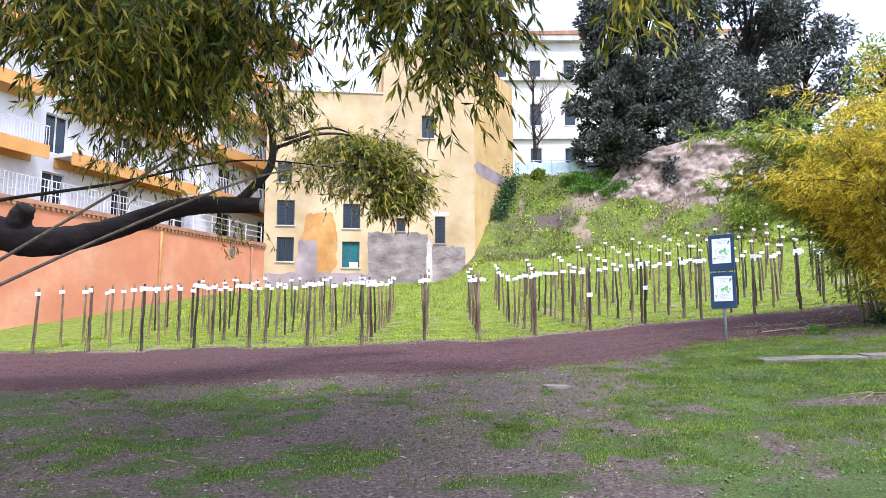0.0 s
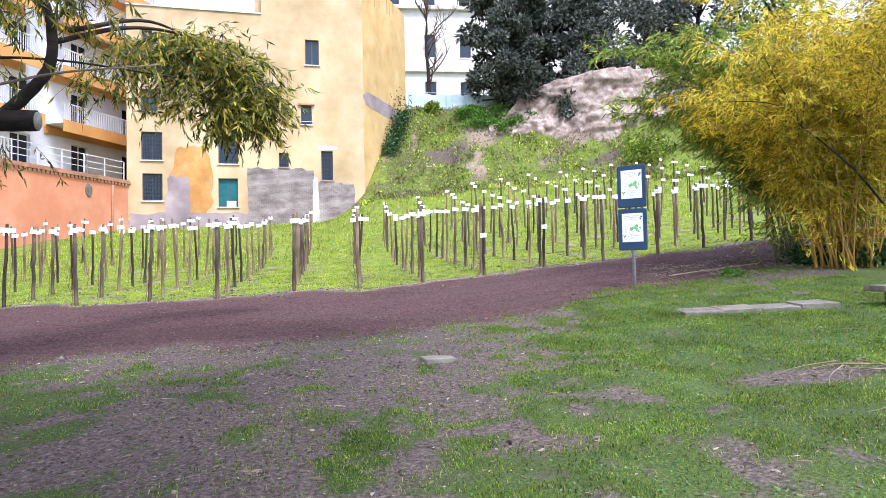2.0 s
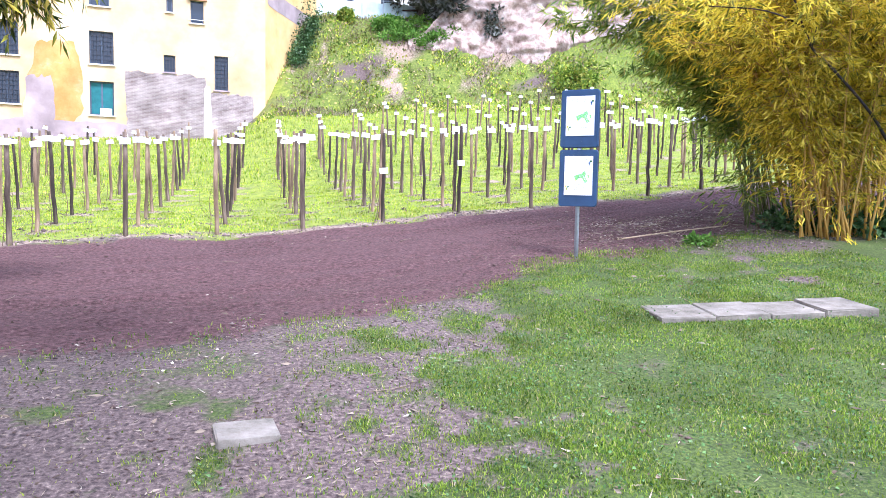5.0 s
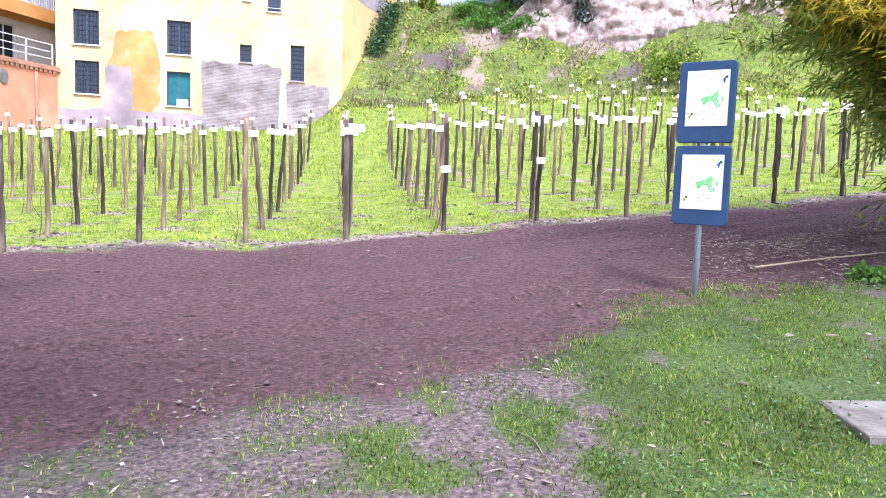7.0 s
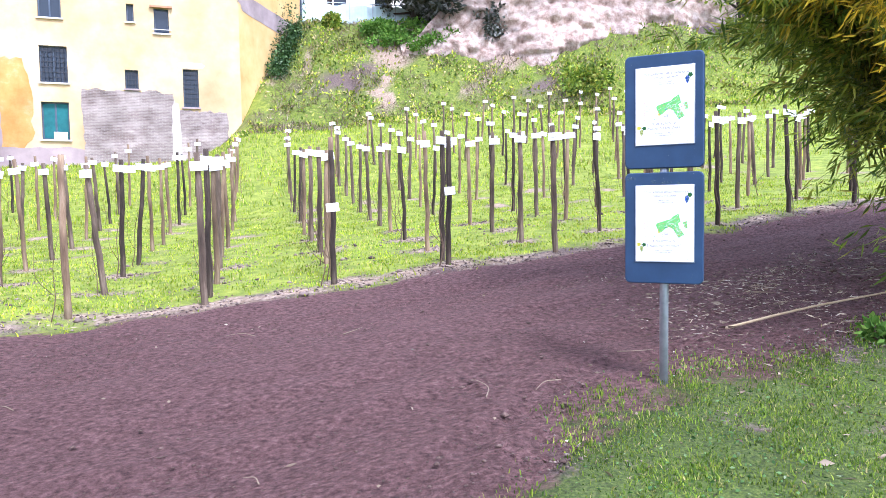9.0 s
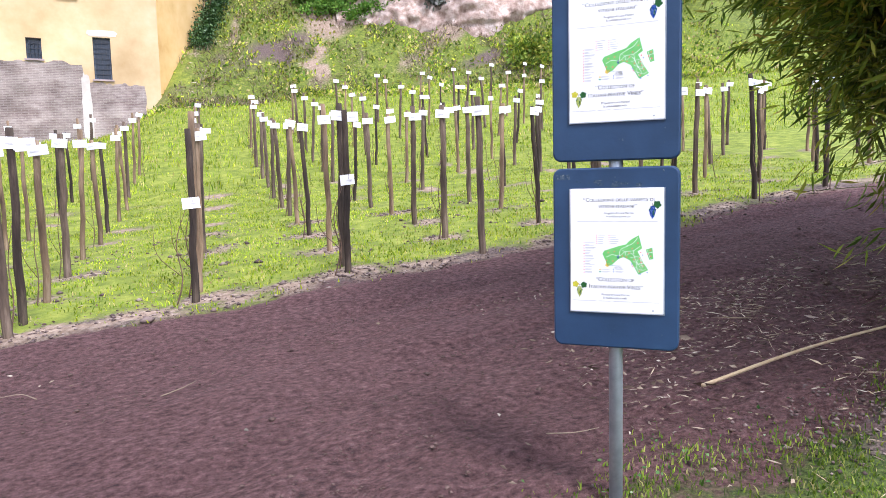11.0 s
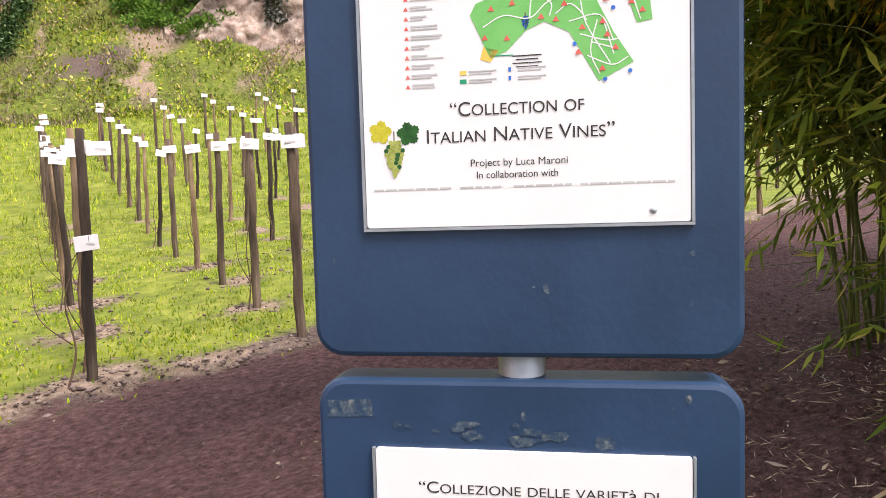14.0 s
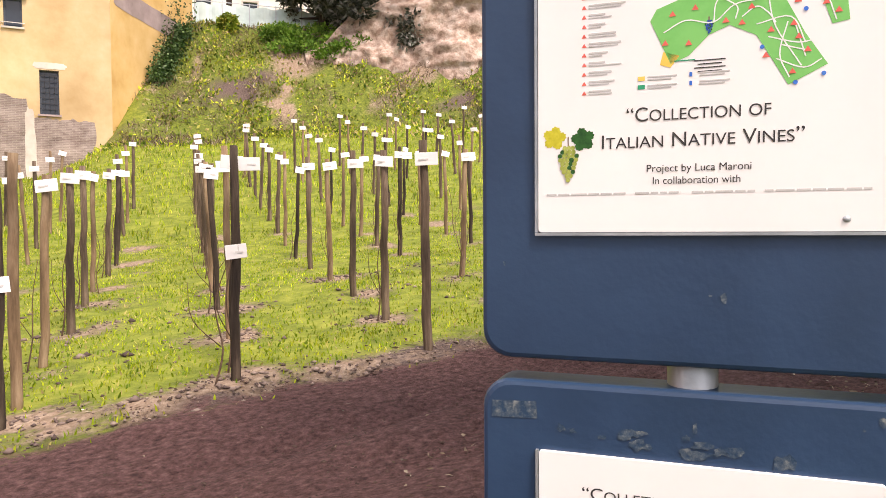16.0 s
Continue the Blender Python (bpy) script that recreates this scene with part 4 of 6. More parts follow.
def far_building():
    m = pose(2.0, 82, 14.5)
    b = thing("palace", m, "pale stone palace far behind the terrace", "building")
    holes = [(2.4 + i * 4.2, 1.6 + k * 5.6, 3.7 + i * 4.2, 4.3 + k * 5.6) for i in range(9) for k in range(4)]
    v, f = wall_sheet(-2, 40, -1, 24, holes, 0.5)
    mesh_object("wall", v, f, "pale_stone", b)
    for u0, z0, u1, z1 in holes:
        w = boxes("window", [(u0 - 0.15, -0.06, z0 - 0.18, u1 + 0.15, 0.0, z0), (u0 - 0.15, -0.06, z1, u1 + 0.15, 0, z1 + 0.2), (u0 - 0.15, -0.05, z0, u0, 0, z1), (u1, -0.05, z0, u1 + 0.15, 0, z1)], "lime", b)
        boxes("pane", [(u0, 0.2, z0, u1, 0.25, z1)], "glass", w)
    boxes("cornice", [(-2.2, -0.4, 11.0, 40.2, 0, 11.4), (-2.3, -0.6, 18.4, 40.3, 0, 18.8), (-2.4, -0.8, 23.4, 40.4, 0, 24.1)], "lime", b)
    boxes("roof", [(-2.5, -0.9, 24.1, 40.5, 14, 24.6)], "tile", b)


far_building()


def bare_tree():
    x, y = 6.4, 58.5
    t = thing("bare_tree", pose(x, y, z_at(x, y) - 0.1), "leafless slender tree on the terrace", "tree")
    r = random.Random(5)
    limbs = [(bend([(0, 0, 0), (0.1, 0, 3), (-0.05, 0.1, 6), (0.15, 0, 10)], 6), np.linspace(0.22, 0.04, 19))]

    def grow(p, d, l, rad, depth):
        q = [np.array(p)]
        for i in range(4):
            d = d + np.array([r.uniform(-0.25, 0.25), r.uniform(-0.25, 0.25), r.uniform(-0.05, 0.25)])
            d = d / np.linalg.norm(d)
            q.append(q[-1] + d * l / 4)
        limbs.append((np.array(q), np.linspace(rad, rad * 0.35, 5)))
        if depth:
            for i in range(3):
                grow(q[r.randint(1, 4)], d + np.array([r.uniform(-0.9, 0.9), r.uniform(-0.9, 0.9), r.uniform(-0.2, 0.6)]), l * 0.6, rad * 0.5, depth - 1)

    for i in range(11):
        z = 2.4 + i * 0.65
        grow((0.05, 0.05, z), np.array([r.uniform(-1, 1), r.uniform(-0.5, 0.5), 0.75]), r.uniform(1.8, 3.4), 0.08, 2)
    tubes("trunk", limbs[:1], "bark", t)
    tagged(tubes("branch_growth", limbs[1:], "shoot", t, sides=4), kind="stuff")


bare_tree()


def leafy_tree(name, x, y, z0, tall, wide, n, mat, label, leaf=0.3, seed=1, low=0.12):
    """A tree whose crown is many clumps of small leaves round its limbs."""
    g = np.random.default_rng(seed)
    t = thing(name, pose(x, y, z0), label, "tree")
    limbs = [(bend([(0, 0, -0.3), (0.2, 0.1, tall * 0.35), (-0.1, 0.2, tall * 0.9)], 6), np.linspace(0.35, 0.06, 13))]
    clumps = []
    for i in range(46):
        h = g.uniform(low, 1.0)
        w = wide * (1.0 - 0.55 * h**2) * g.uniform(0.35, 1.0)
        a = g.uniform(0, 2 * np.pi)
        c = np.array([w * np.cos(a), w * np.sin(a), tall * h])
        clumps.append((c, g.uniform(0.16, 0.34) * wide))
        s = np.array([0, 0, tall * h * 0.7])
        limbs.append((np.linspace(s, c, 4), np.linspace(0.1, 0.03, 4)))
    tubes("trunk", limbs[:1], "bark", t)
    tagged(tubes("limb_growth", limbs[1:], "bark", t, sides=5), kind="stuff")
    base, way = [], []
    for c, r in clumps:
        k = n // len(clumps)
        d = g.normal(size=(k, 3))
        d /= np.linalg.norm(d, axis=1)[:, None]
        base.append(c + d * r * g.uniform(0.45, 1.08, (k, 1)) * np.array([1, 1, 0.85]))
        way.append(d + g.normal(size=(k, 3)) * 0.7)
    base, way = np.concatenate(base), np.concatenate(way)
    leaves("crown", base, way, g.uniform(0.6, 1.3, len(base)) * leaf, g.uniform(0.3, 0.6, len(base)) * leaf, mat, t)


for x, y, tall, wide, sd in ((11.6, 54.0, 14.5, 3.0, 3), (15.0, 54.5, 17, 4.0, 4), (19.2, 53.5, 16, 4.2, 5), (24, 55, 17, 4.4, 6), (29, 56, 16, 4.4, 9), (13.4, 52.6, 9.0, 2.6, 8), (17.3, 52.2, 8.5, 2.8, 10)):
    leafy_tree("evergreen_tree", x, y, 14.6, tall, wide, 15000, "evergreen", "tall dark evergreen oak above the rock face", 0.4, sd, 0.04)
leafy_tree("olive_tree", 31, 48, 14, 9, 3.4, 4500, "bamboo_green", "fresh green tree above the rock face", 0.35, 12)
leafy_tree("roof_tree", -5.2, 56.0, 18.6, 5.0, 1.6, 1500, "bright_leaf", "small bright green tree behind the roof", 0.3, 14)


# ---- the vineyard stakes ----
def stake_kind(seed, tall, plates, shoot=True, thick=0.037, wood="stake"):
    """A rough wooden vine stake with white name plates near its head and a dormant vine tied to its foot."""
    r = random.Random(seed)
    s = thing("vine_stake", Matrix(), "weathered wooden vine stake with a white plate", "stake", "vine stakes")
    pts = [(r.uniform(-0.011, 0.011), r.uniform(-0.011, 0.011), z) for z in np.linspace(-0.2, tall, 9)]
    rad = thick * r.uniform(0.9, 1.12)
    tubes("post", [(pts, np.linspace(rad * 1.12, rad * 0.88, 9))], wood, s, sides=9, rough=0.07)
    for z, dx, tilt, w in plates:
        bm = box_bm(-w / 2, -0.004, -0.055, w / 2, 0, 0.055, 0.0015)
        bmesh.ops.transform(bm, matrix=Matrix.Translation((dx, -rad - 0.005, tall - z)) @ Matrix.Rotation(radians(tilt), 4, "Y") @ Matrix.Rotation(radians(r.uniform(-12, 12)), 4, "Z"), verts=bm.verts[:])
        p = part("plate", bm, "tag", s, "white name plate")
        bm = box_bm(-w * 0.36, -0.0055, -0.012, w * 0.3, -0.0042, 0.002)
        bmesh.ops.transform(bm, matrix=Matrix.Translation((dx, -rad - 0.005, tall - z)) @ Matrix.Rotation(radians(tilt), 4, "Y"), verts=bm.verts[:])
        part("lettering", bm, "grey_ink", p)
    if shoot:
        limbs = []
        x, y = r.uniform(0.08, 0.2) * r.choice((-1, 1)), r.uniform(-0.2, -0.05)
        limbs.append((bend([(x, y, -0.05), (x * 0.6, y * 0.8, 0.25), (x * 0.9, y * 0.4, 0.6), (x * 0.3, y * 0.5, 0.95)], 4), np.linspace(0.009, 0.003, 13)))
        limbs.append((bend([(x * 0.7, y * 0.8, 0.28), (x * 1.9, y * 1.2, 0.5), (x * 2.1, y, 0.78)], 4), np.linspace(0.005, 0.002, 9)))
        tubes("vine_shoot", limbs, "shoot", s, "thin bare vine shoot", sides=4)
    return s


def vineyard():
    r = random.Random(11)
    kinds = [stake_kind(1, 1.78, [(0.12, 0.0, 4, 0.19)]), stake_kind(2, 1.7, [(0.1, 0.03, -7, 0.2)], wood="stake_tan"), stake_kind(3, 1.84, [(0.14, -0.02, 2, 0.18), (0.15, 0.12, -3, 0.18)], wood="stake_dark"),
             stake_kind(4, 1.74, [(0.09, 0.0, 12, 0.17)], wood="stake_tan", thick=0.032), stake_kind(5, 1.74, [(0.74, 0.0, -6, 0.17)], True, 0.037, "stake_dark"), stake_kind(6, 1.8, [(0.16, 0.01, -2, 0.2)], False),
             stake_kind(7, 1.9, [], True, 0.038, "stake_tan"), stake_kind(8, 1.66, [(0.08, 0.01, 6, 0.17)], True, 0.033, "stake_dark"), stake_kind(9, 1.86, [(0.2, -0.01, -4, 0.18)], False, 0.034, "stake_tan")]
    used = set()

    def put(i, x, y, lean=2.0):
        m = pose(x, y, z_at(x, y), r.gauss(0, lean), r.gauss(0, lean), r.uniform(-14, 14))
        if i in used:
            copy_thing(kinds[i], m)
        else:
            used.add(i)
            kinds[i].matrix_world = m

    for k in range(-5, 15):
        x, y0 = row_head(k)
        rows = 11 if k < 5 else min(13, 10 + (k - 4))
        for j in range(rows):
            xx, yy = x - 0.045 * j * (1 if k > 3 else 0.3 if k == 3 else 1.2) + r.uniform(-0.05, 0.05), y0 + 1.42 * j + r.uniform(-0.08, 0.08)
            if j == 0:
                i = {6: 4, 5: 4, 3: 6}.get(k, r.choice((0, 1, 2, 5)))
                put(i, xx, yy, 1.2)
                if k in (4, 5, 6):
                    put(2 if k != 5 else 6, xx + 0.02, yy + 0.42, 1.2)
            else:
                put(r.choice((0, 0, 1, 1, 2, 3, 5, 7, 7, 8, 8)), xx, yy)


vineyard()


# ---- the two-panel sign ----
def rounded(w, h, r, n=6):
    out = []
    for cx, cz, a0 in ((w / 2 - r, h / 2 - r, 0), (-w / 2 + r, h / 2 - r, 90), (-w / 2 + r, -h / 2 + r, 180), (w / 2 - r, -h / 2 + r, 270)):
        for i in range(n + 1):
            a = radians(a0 + 90 * i / n)
            out.append((cx + r * math.cos(a), cz + r * math.sin(a)))
    return out


def panel_mesh(w, h, r, y0, y1, cz, soft=0.007):
    rings = [(w, h, r, y1, 0), (w, h, r, y0 + soft, 0), (w - soft * 0.6, h - soft * 0.6, r, y0 + soft * 0.3, 0), (w - soft * 2, h - soft * 2, r - soft * 0.5, y0, 0)]
    v, f = [], []
    for a, b, c, y, _ in rings:
        v += [(x, y, z + cz) for x, z in rounded(a, b, c)]
    n = len(v) // len(rings)
    for k in range(len(rings) - 1):
        for i in range(n):
            j = (i + 1) % n
            f.append((k * n + i, (k + 1) * n + i, (k + 1) * n + j, k * n + j))
    f.append(tuple(range(3 * n, 4 * n))[::-1])
    f.append(tuple(range(n)))
    return v, f


def lettering(body, s0, s1, z, size, mat, parent, caps=False, shear=0.0, y=-0.0026):
    """Words set with the built-in font, fitted between s0 and s1 on the base line z, as a flat mesh."""
    cu = bpy.data.curves.new("lettering", "FONT")
    cu.body, cu.size, cu.shear, cu.align_x = body, size, shear, "LEFT"
    cu.small_caps_scale = 0.8
    if caps:
        for ch, fm in zip(body, cu.body_format):
            fm.use_small_caps = ch.islower()
    ob = new("lettering", cu)
    bpy.context.view_layer.update()
    me = bpy.data.meshes.new_from_object(ob.evaluated_get(bpy.context.evaluated_depsgraph_get()))
    bpy.data.objects.remove(ob)
    co = np.empty(len(me.vertices) * 3)
    me.vertices.foreach_get("co", co)
    co = co.reshape(-1, 3)
    k = (s1 - s0) / (co[:, 0].max() - co[:, 0].min())
    out = np.stack([s0 + (co[:, 0] - co[:, 0].min()) * k, np.full(len(co), y), z + co[:, 1]], 1)
    me.vertices.foreach_set("co", out.ravel())
    me.update()
    me.materials.clear()
    me.materials.append(MAT[mat])
    t = new("lettering", me)
    t.parent = parent
    return t


def flat(name, pts, mat, parent, y=-0.0024, label=""):
    """A printed shape: a thin flat polygon of (s, z) points on the sheet."""
    return mesh_object(name, [(a, y, b) for a, b in pts], [tuple(range(len(pts)))], mat, parent, label)


def disc(cx, cz, r, n=9, squash=1.0, seed=0, ragged=0.0):
    q = random.Random(seed)
    return [(cx + r * math.cos(2 * math.pi * i / n) * (1 + q.uniform(-ragged, ragged)), cz + squash * r * math.sin(2 * math.pi * i / n) * (1 + q.uniform(-ragged, ragged))) for i in range(n)]


def vine_leaf(cx, cz, r, turn):
    out = []
    for i in range(45):
        a = 2 * math.pi * i / 45
        q = r * (0.66 + 0.34 * abs(math.cos(2.5 * a)) ** 0.8 + (0.05 if i % 2 else -0.05))
        out.append((cx + q * math.cos(a + radians(turn)), cz + q * math.sin(a + radians(turn))))
    return out


def poster(parent, z0):
    """The printed sheet: titles, emblem, park map and keys, 0.384 m wide."""
    W, H = 0.384, 0.525
    x0 = -0.184
    v, f = panel_mesh(W, H, 0.004, -0.002, 0.003, z0 + H / 2, 0.0008)
    sheet = mesh_object("poster", [(a + x0 + W / 2, b, c) for a, b, c in v], f, "paper", parent, "white printed sheet with a green park map")
    rim = 0.004
    boxes("sheet_edge", [(x0 - rim, -0.003, z0 - rim, x0 + W + rim, 0.003, z0 - 0.0005), (x0 - rim, -0.003, z0, x0 - 0.0005, 0.003, z0 + H), (x0 + W + 0.0005, -0.003, z0, x0 + W + rim, 0.003, z0 + H)], "steel", sheet, "clear sheet edge")
    S = lambda s: x0 + s
    T = lambda z: z0 + z
    lettering("\u201cCollezione delle variet\u00e0 di", S(0.055), S(0.345), T(0.470), 0.021, "ink", sheet, True)
    lettering("vitigni italiani\u201d", S(0.118), S(0.275), T(0.443), 0.021, "ink", sheet, True)
    lettering("Progetto di Luca Maroni", S(0.142), S(0.262), T(0.417), 0.0125, "ink", sheet)
    lettering("In collaborazione con", S(0.152), S(0.252), T(0.403), 0.0125, "ink", sheet)
    lettering("\u201cCollection of", S(0.108), S(0.266), T(0.132), 0.024, "ink", sheet, True)
    lettering("Italian Native Vines\u201d", S(0.079), S(0.300), T(0.101), 0.024, "ink", sheet, True)
    lettering("Project by Luca Maroni", S(0.1315), S(0.246), T(0.0715), 0.0125, "ink", sheet)
    lettering("In collaboration with", S(0.1385), S(0.2345), T(0.057), 0.0125, "ink", sheet)
    for a, b, z in ((0.011, 0.108, 0.0455), (0.118, 0.17, 0.0455), (0.182, 0.25, 0.0455), (0.26, 0.366, 0.0455), (0.03, 0.12, 0.385), (0.13, 0.18, 0.385), (0.19, 0.36, 0.385)):
        r = random.Random(int(a * 1000))
        bars, u = [], a
        while u < b:
            w = r.uniform(0.006, 0.02)
            bars.append((S(u), -0.0025, T(z), S(min(u + w, b)), -0.0022, T(z + 0.0024)))
            u += w + 0.0022
        boxes("small_print", bars, "grey_ink", sheet)
    T = lambda z: z0 + z - 0.016
    # map
    area = [(0.135, 0.265), (0.142, 0.278), (0.2, 0.298), (0.232, 0.306), (0.25, 0.325), (0.284, 0.345), (0.298, 0.29), (0.279, 0.277), (0.3, 0.235), (0.322, 0.2), (0.283, 0.18), (0.262, 0.217), (0.25, 0.238), (0.222, 0.252), (0.2, 0.243), (0.178, 0.221), (0.158, 0.213)]
    g = flat("map_area", [(S(a), T(b)) for a, b in area], "map_green", sheet, label="green park map")
    flat("map_area", [(S(a), T(b)) for a, b in ((0.312, 0.285), (0.338, 0.294), (0.343, 0.246), (0.326, 0.243))], "map_green", sheet)
    flat("map_area", [(S(a), T(b)) for a, b in ((0.15, 0.228), (0.168, 0.222), (0.158, 0.209), (0.146, 0.213))], "map_yellow", sheet)
    for pts in (((0.15, 0.25), (0.175, 0.262), (0.205, 0.257), (0.228, 0.275), (0.262, 0.28), (0.29, 0.3)), ((0.205, 0.257), (0.21, 0.283), (0.24, 0.3)), ((0.262, 0.28), (0.27, 0.245), (0.296, 0.2)), ((0.25, 0.25), (0.285, 0.255), (0.3, 0.225)), ((0.275, 0.225), (0.306, 0.215)), ((0.235, 0.3), (0.26, 0.31), (0.28, 0.335)), ((0.29, 0.245), (0.3, 0.21)), ((0.262, 0.235), (0.292, 0.226), (0.31, 0.228)), ((0.27, 0.21), (0.298, 0.198), (0.316, 0.206)), ((0.282, 0.25), (0.274, 0.215), (0.284, 0.188)), ((0.235, 0.26), (0.25, 0.27), (0.262, 0.262), (0.27, 0.25)), ((0.215, 0.283), (0.23, 0.272), (0.228, 0.258)), ((0.318, 0.285), (0.33, 0.247)), ((0.315, 0.27), (0.34, 0.275))):
        c = bend([(S(a), -0.00275, T(b)) for a, b in pts], 5)
        v, f = [], []
        for i, p in enumerate(c):
            d = c[min(i + 1, len(c) - 1)] - c[max(i - 1, 0)]
            o = np.array([-d[2], 0, d[0]]) / (np.linalg.norm(d) + 1e-9) * 0.0007
            v += [p + o, p - o]
        f = [(2 * i, 2 * i + 2, 2 * i + 3, 2 * i + 1) for i in range(len(c) - 1)]
        mesh_object("map_path", v, f, "paper", sheet)
    for i, (a, b) in enumerate(((0.152, 0.235), (0.178, 0.233), (0.16, 0.268), (0.185, 0.273), (0.218, 0.255), (0.235, 0.251), (0.245, 0.268), (0.258, 0.286), (0.28, 0.31), (0.265, 0.24), (0.288, 0.245), (0.293, 0.23), (0.302, 0.215), (0.287, 0.192), (0.32, 0.265), (0.332, 0.255), (0.33, 0.28), (0.292, 0.27), (0.26, 0.212))):
        flat("map_mark", [(S(a - 0.004), T(b)), (S(a + 0.004), T(b)), (S(a), T(b + 0.0065))], "map_red", sheet, -0.003)
    for i, (a, b) in enumerate(((0.256, 0.224), (0.3, 0.262), (0.29, 0.182), (0.318, 0.19))):
        flat("map_dot", disc(S(a), T(b), 0.0025), "map_blue", sheet, -0.003)
    for i in range(12):
        z = 0.31 - i * 0.0115
        flat("key_mark", [(S(0.0545), T(z)), (S(0.0605), T(z)), (S(0.0575), T(z + 0.005))], "map_red", sheet)
        r = random.Random(i)
        boxes("key_text", [(S(0.063), -0.0025, T(z + 0.003), S(0.063 + r.uniform(0.012, 0.045)), -0.0022, T(z + 0.0052)), (S(0.063), -0.0025, T(z), S(0.063 + r.uniform(0.012, 0.04)), -0.0022, T(z + 0.0015))], "grey_ink", sheet)
    for i in range(5):
        for j in range(2):
            z = 0.342 - i * 0.009
            r = random.Random(i * 7 + j)
            flat("key_mark", [(S(0.108 + j * 0.052), T(z)), (S(0.113 + j * 0.052), T(z)), (S(0.1105 + j * 0.052), T(z + 0.0045))], "map_red", sheet)
            boxes("key_text", [(S(0.116 + j * 0.052), -0.0025, T(z + 0.001), S(0.116 + j * 0.052 + r.uniform(0.02, 0.034)), -0.0022, T(z + 0.0035))], "grey_ink", sheet)
    for a, z, mt in ((0.121, 0.196, "map_yellow"), (0.121, 0.186, "map_dark"), (0.179, 0.197, "map_blue"), (0.179, 0.187, "map_blue")):
        w = 0.008 if mt != "map_blue" else 0.003
        boxes("key_patch", [(S(a), -0.0025, T(z), S(a + w), -0.0022, T(z + 0.005))], mt, sheet)
        boxes("key_text", [(S(a + 0.011), -0.0025, T(z + 0.003), S(a + 0.044), -0.0022, T(z + 0.0045)), (S(a + 0.011), -0.0025, T(z), S(a + 0.038), -0.0022, T(z + 0.0015))], "grey_ink", sheet)
    boxes("map_line", [(S(0.162), -0.0025, T(0.2155), S(0.185), -0.0022, T(0.2167))], "map_dark", sheet)
    boxes("key_text", [(S(0.184 + 0.004 * (i % 2)), -0.0025, T(0.214 - i * 0.0042), S(0.218 - 0.004 * (i % 2)), -0.0022, T(0.2152 - i * 0.0042)) for i in range(4)], "ink", sheet)
    T = lambda z: z0 + z
    # printed emblems
    flat("emblem_leaf", vine_leaf(S(0.021), T(0.117), 0.0145, 80), "leaf_yellow", sheet)
    flat("emblem_leaf", vine_leaf(S(0.056), T(0.114), 0.0145, 100), "leaf_dark", sheet)
    flat("emblem_leaf", vine_leaf(S(0.357), T(0.455), 0.017, 60), "leaf_dark", sheet)
    for cx, cz, mt, k in ((0.038, 0.104, "grape_pale", 1.0), (0.338, 0.446, "grape_blue", 1.15), (0.2, 0.243, "grape_blue", 0.35)):
        i = 0
        for row, count in enumerate((3, 4, 5, 5, 4, 4, 3, 2, 1)):
            for c in range(count):
                i += 1
                u = (c - (count - 1) / 2) * 0.0049 * k + 0.0009 * math.sin(7 * i)
                flat("emblem_grape", disc(S(cx + u), T(cz - row * 0.0049 * k), 0.0029 * k, 9), mt if i % 4 else "leaf_dark", sheet, -0.0025 - 0.00002 * i)
        boxes("emblem_stem", [(S(cx - 0.0008), -0.0025, T(cz), S(cx + 0.0008), -0.0022, T(cz + 0.014 * k))], "twig", sheet)
    bm = bmesh.new()
    bmesh.ops.create_uvsphere(bm, u_segments=10, v_segments=6, radius=0.0045, matrix=Matrix.Translation((S(0.342), -0.002, T(0.0135))) @ Matrix.Diagonal((1, 0.5, 0.8, 1)))
    part("screw", bm, "steel", sheet, "round screw head", smooth=True)
    return sheet


def sign():
    x, y = 5.392, 13.332
    foot = 1.40
    s = thing("park_sign", pose(x, y, foot, 0, 0, -38.6), "navy two-panel park sign on a grey steel pole", "sign")
    tubes("pole", [([(0.0, 0.046, -0.35), (0.0, 0.046, 1.2), (0.0, 0.046, 2.2)], 0.03)], "steel", s, "grey galvanised pole", sides=20)
    for z0, z1, pz, seed in ((1.585, 2.36, 1.747, 3), (0.79, 1.557, 0.945, 9)):
        p = mesh_object("panel", *panel_mesh(0.52, z1 - z0, 0.036, 0.003, 0.062, (z0 + z1) / 2), "navy", s, "navy enamelled panel with scuffed edges")
        poster(p, pz)
        boxes("bracket", [(-0.05, 0.062, z0 + 0.12, 0.05, 0.082, z0 + 0.17), (-0.05, 0.062, z1 - 0.17, 0.05, 0.082, z1 - 0.12)], "steel", p)
        r = random.Random(seed)
        for i in range(10):
            a, b = r.uniform(-0.235, 0.235), r.choice((r.uniform(z0 + 0.02, pz - 0.02), z1 - r.uniform(0.005, 0.07)))
            flat("scratch", disc(a, b, r.uniform(0.0015, 0.004), 7, r.uniform(0.3, 2.6), i, 0.4), "scuff", p, 0.0021)
        if seed == 9:
            flat("sticker_trace", [(-0.247, z1 - 0.05), (-0.187, z1 - 0.048), (-0.188, z1 - 0.026), (-0.246, z1 - 0.028)], "scuff", p, 0.0022, "grey trace of a peeled sticker")
            for i in range(16):
                a = r.uniform(-0.17, 0.1)
                flat("peeled_paint", disc(a, z1 - 0.068 + r.uniform(-0.01, 0.013), r.uniform(0.005, 0.014), 11, r.uniform(0.35, 0.9), 30 + i, 0.5), "scuff", p, 0.002 - 0.00002 * i)


sign()


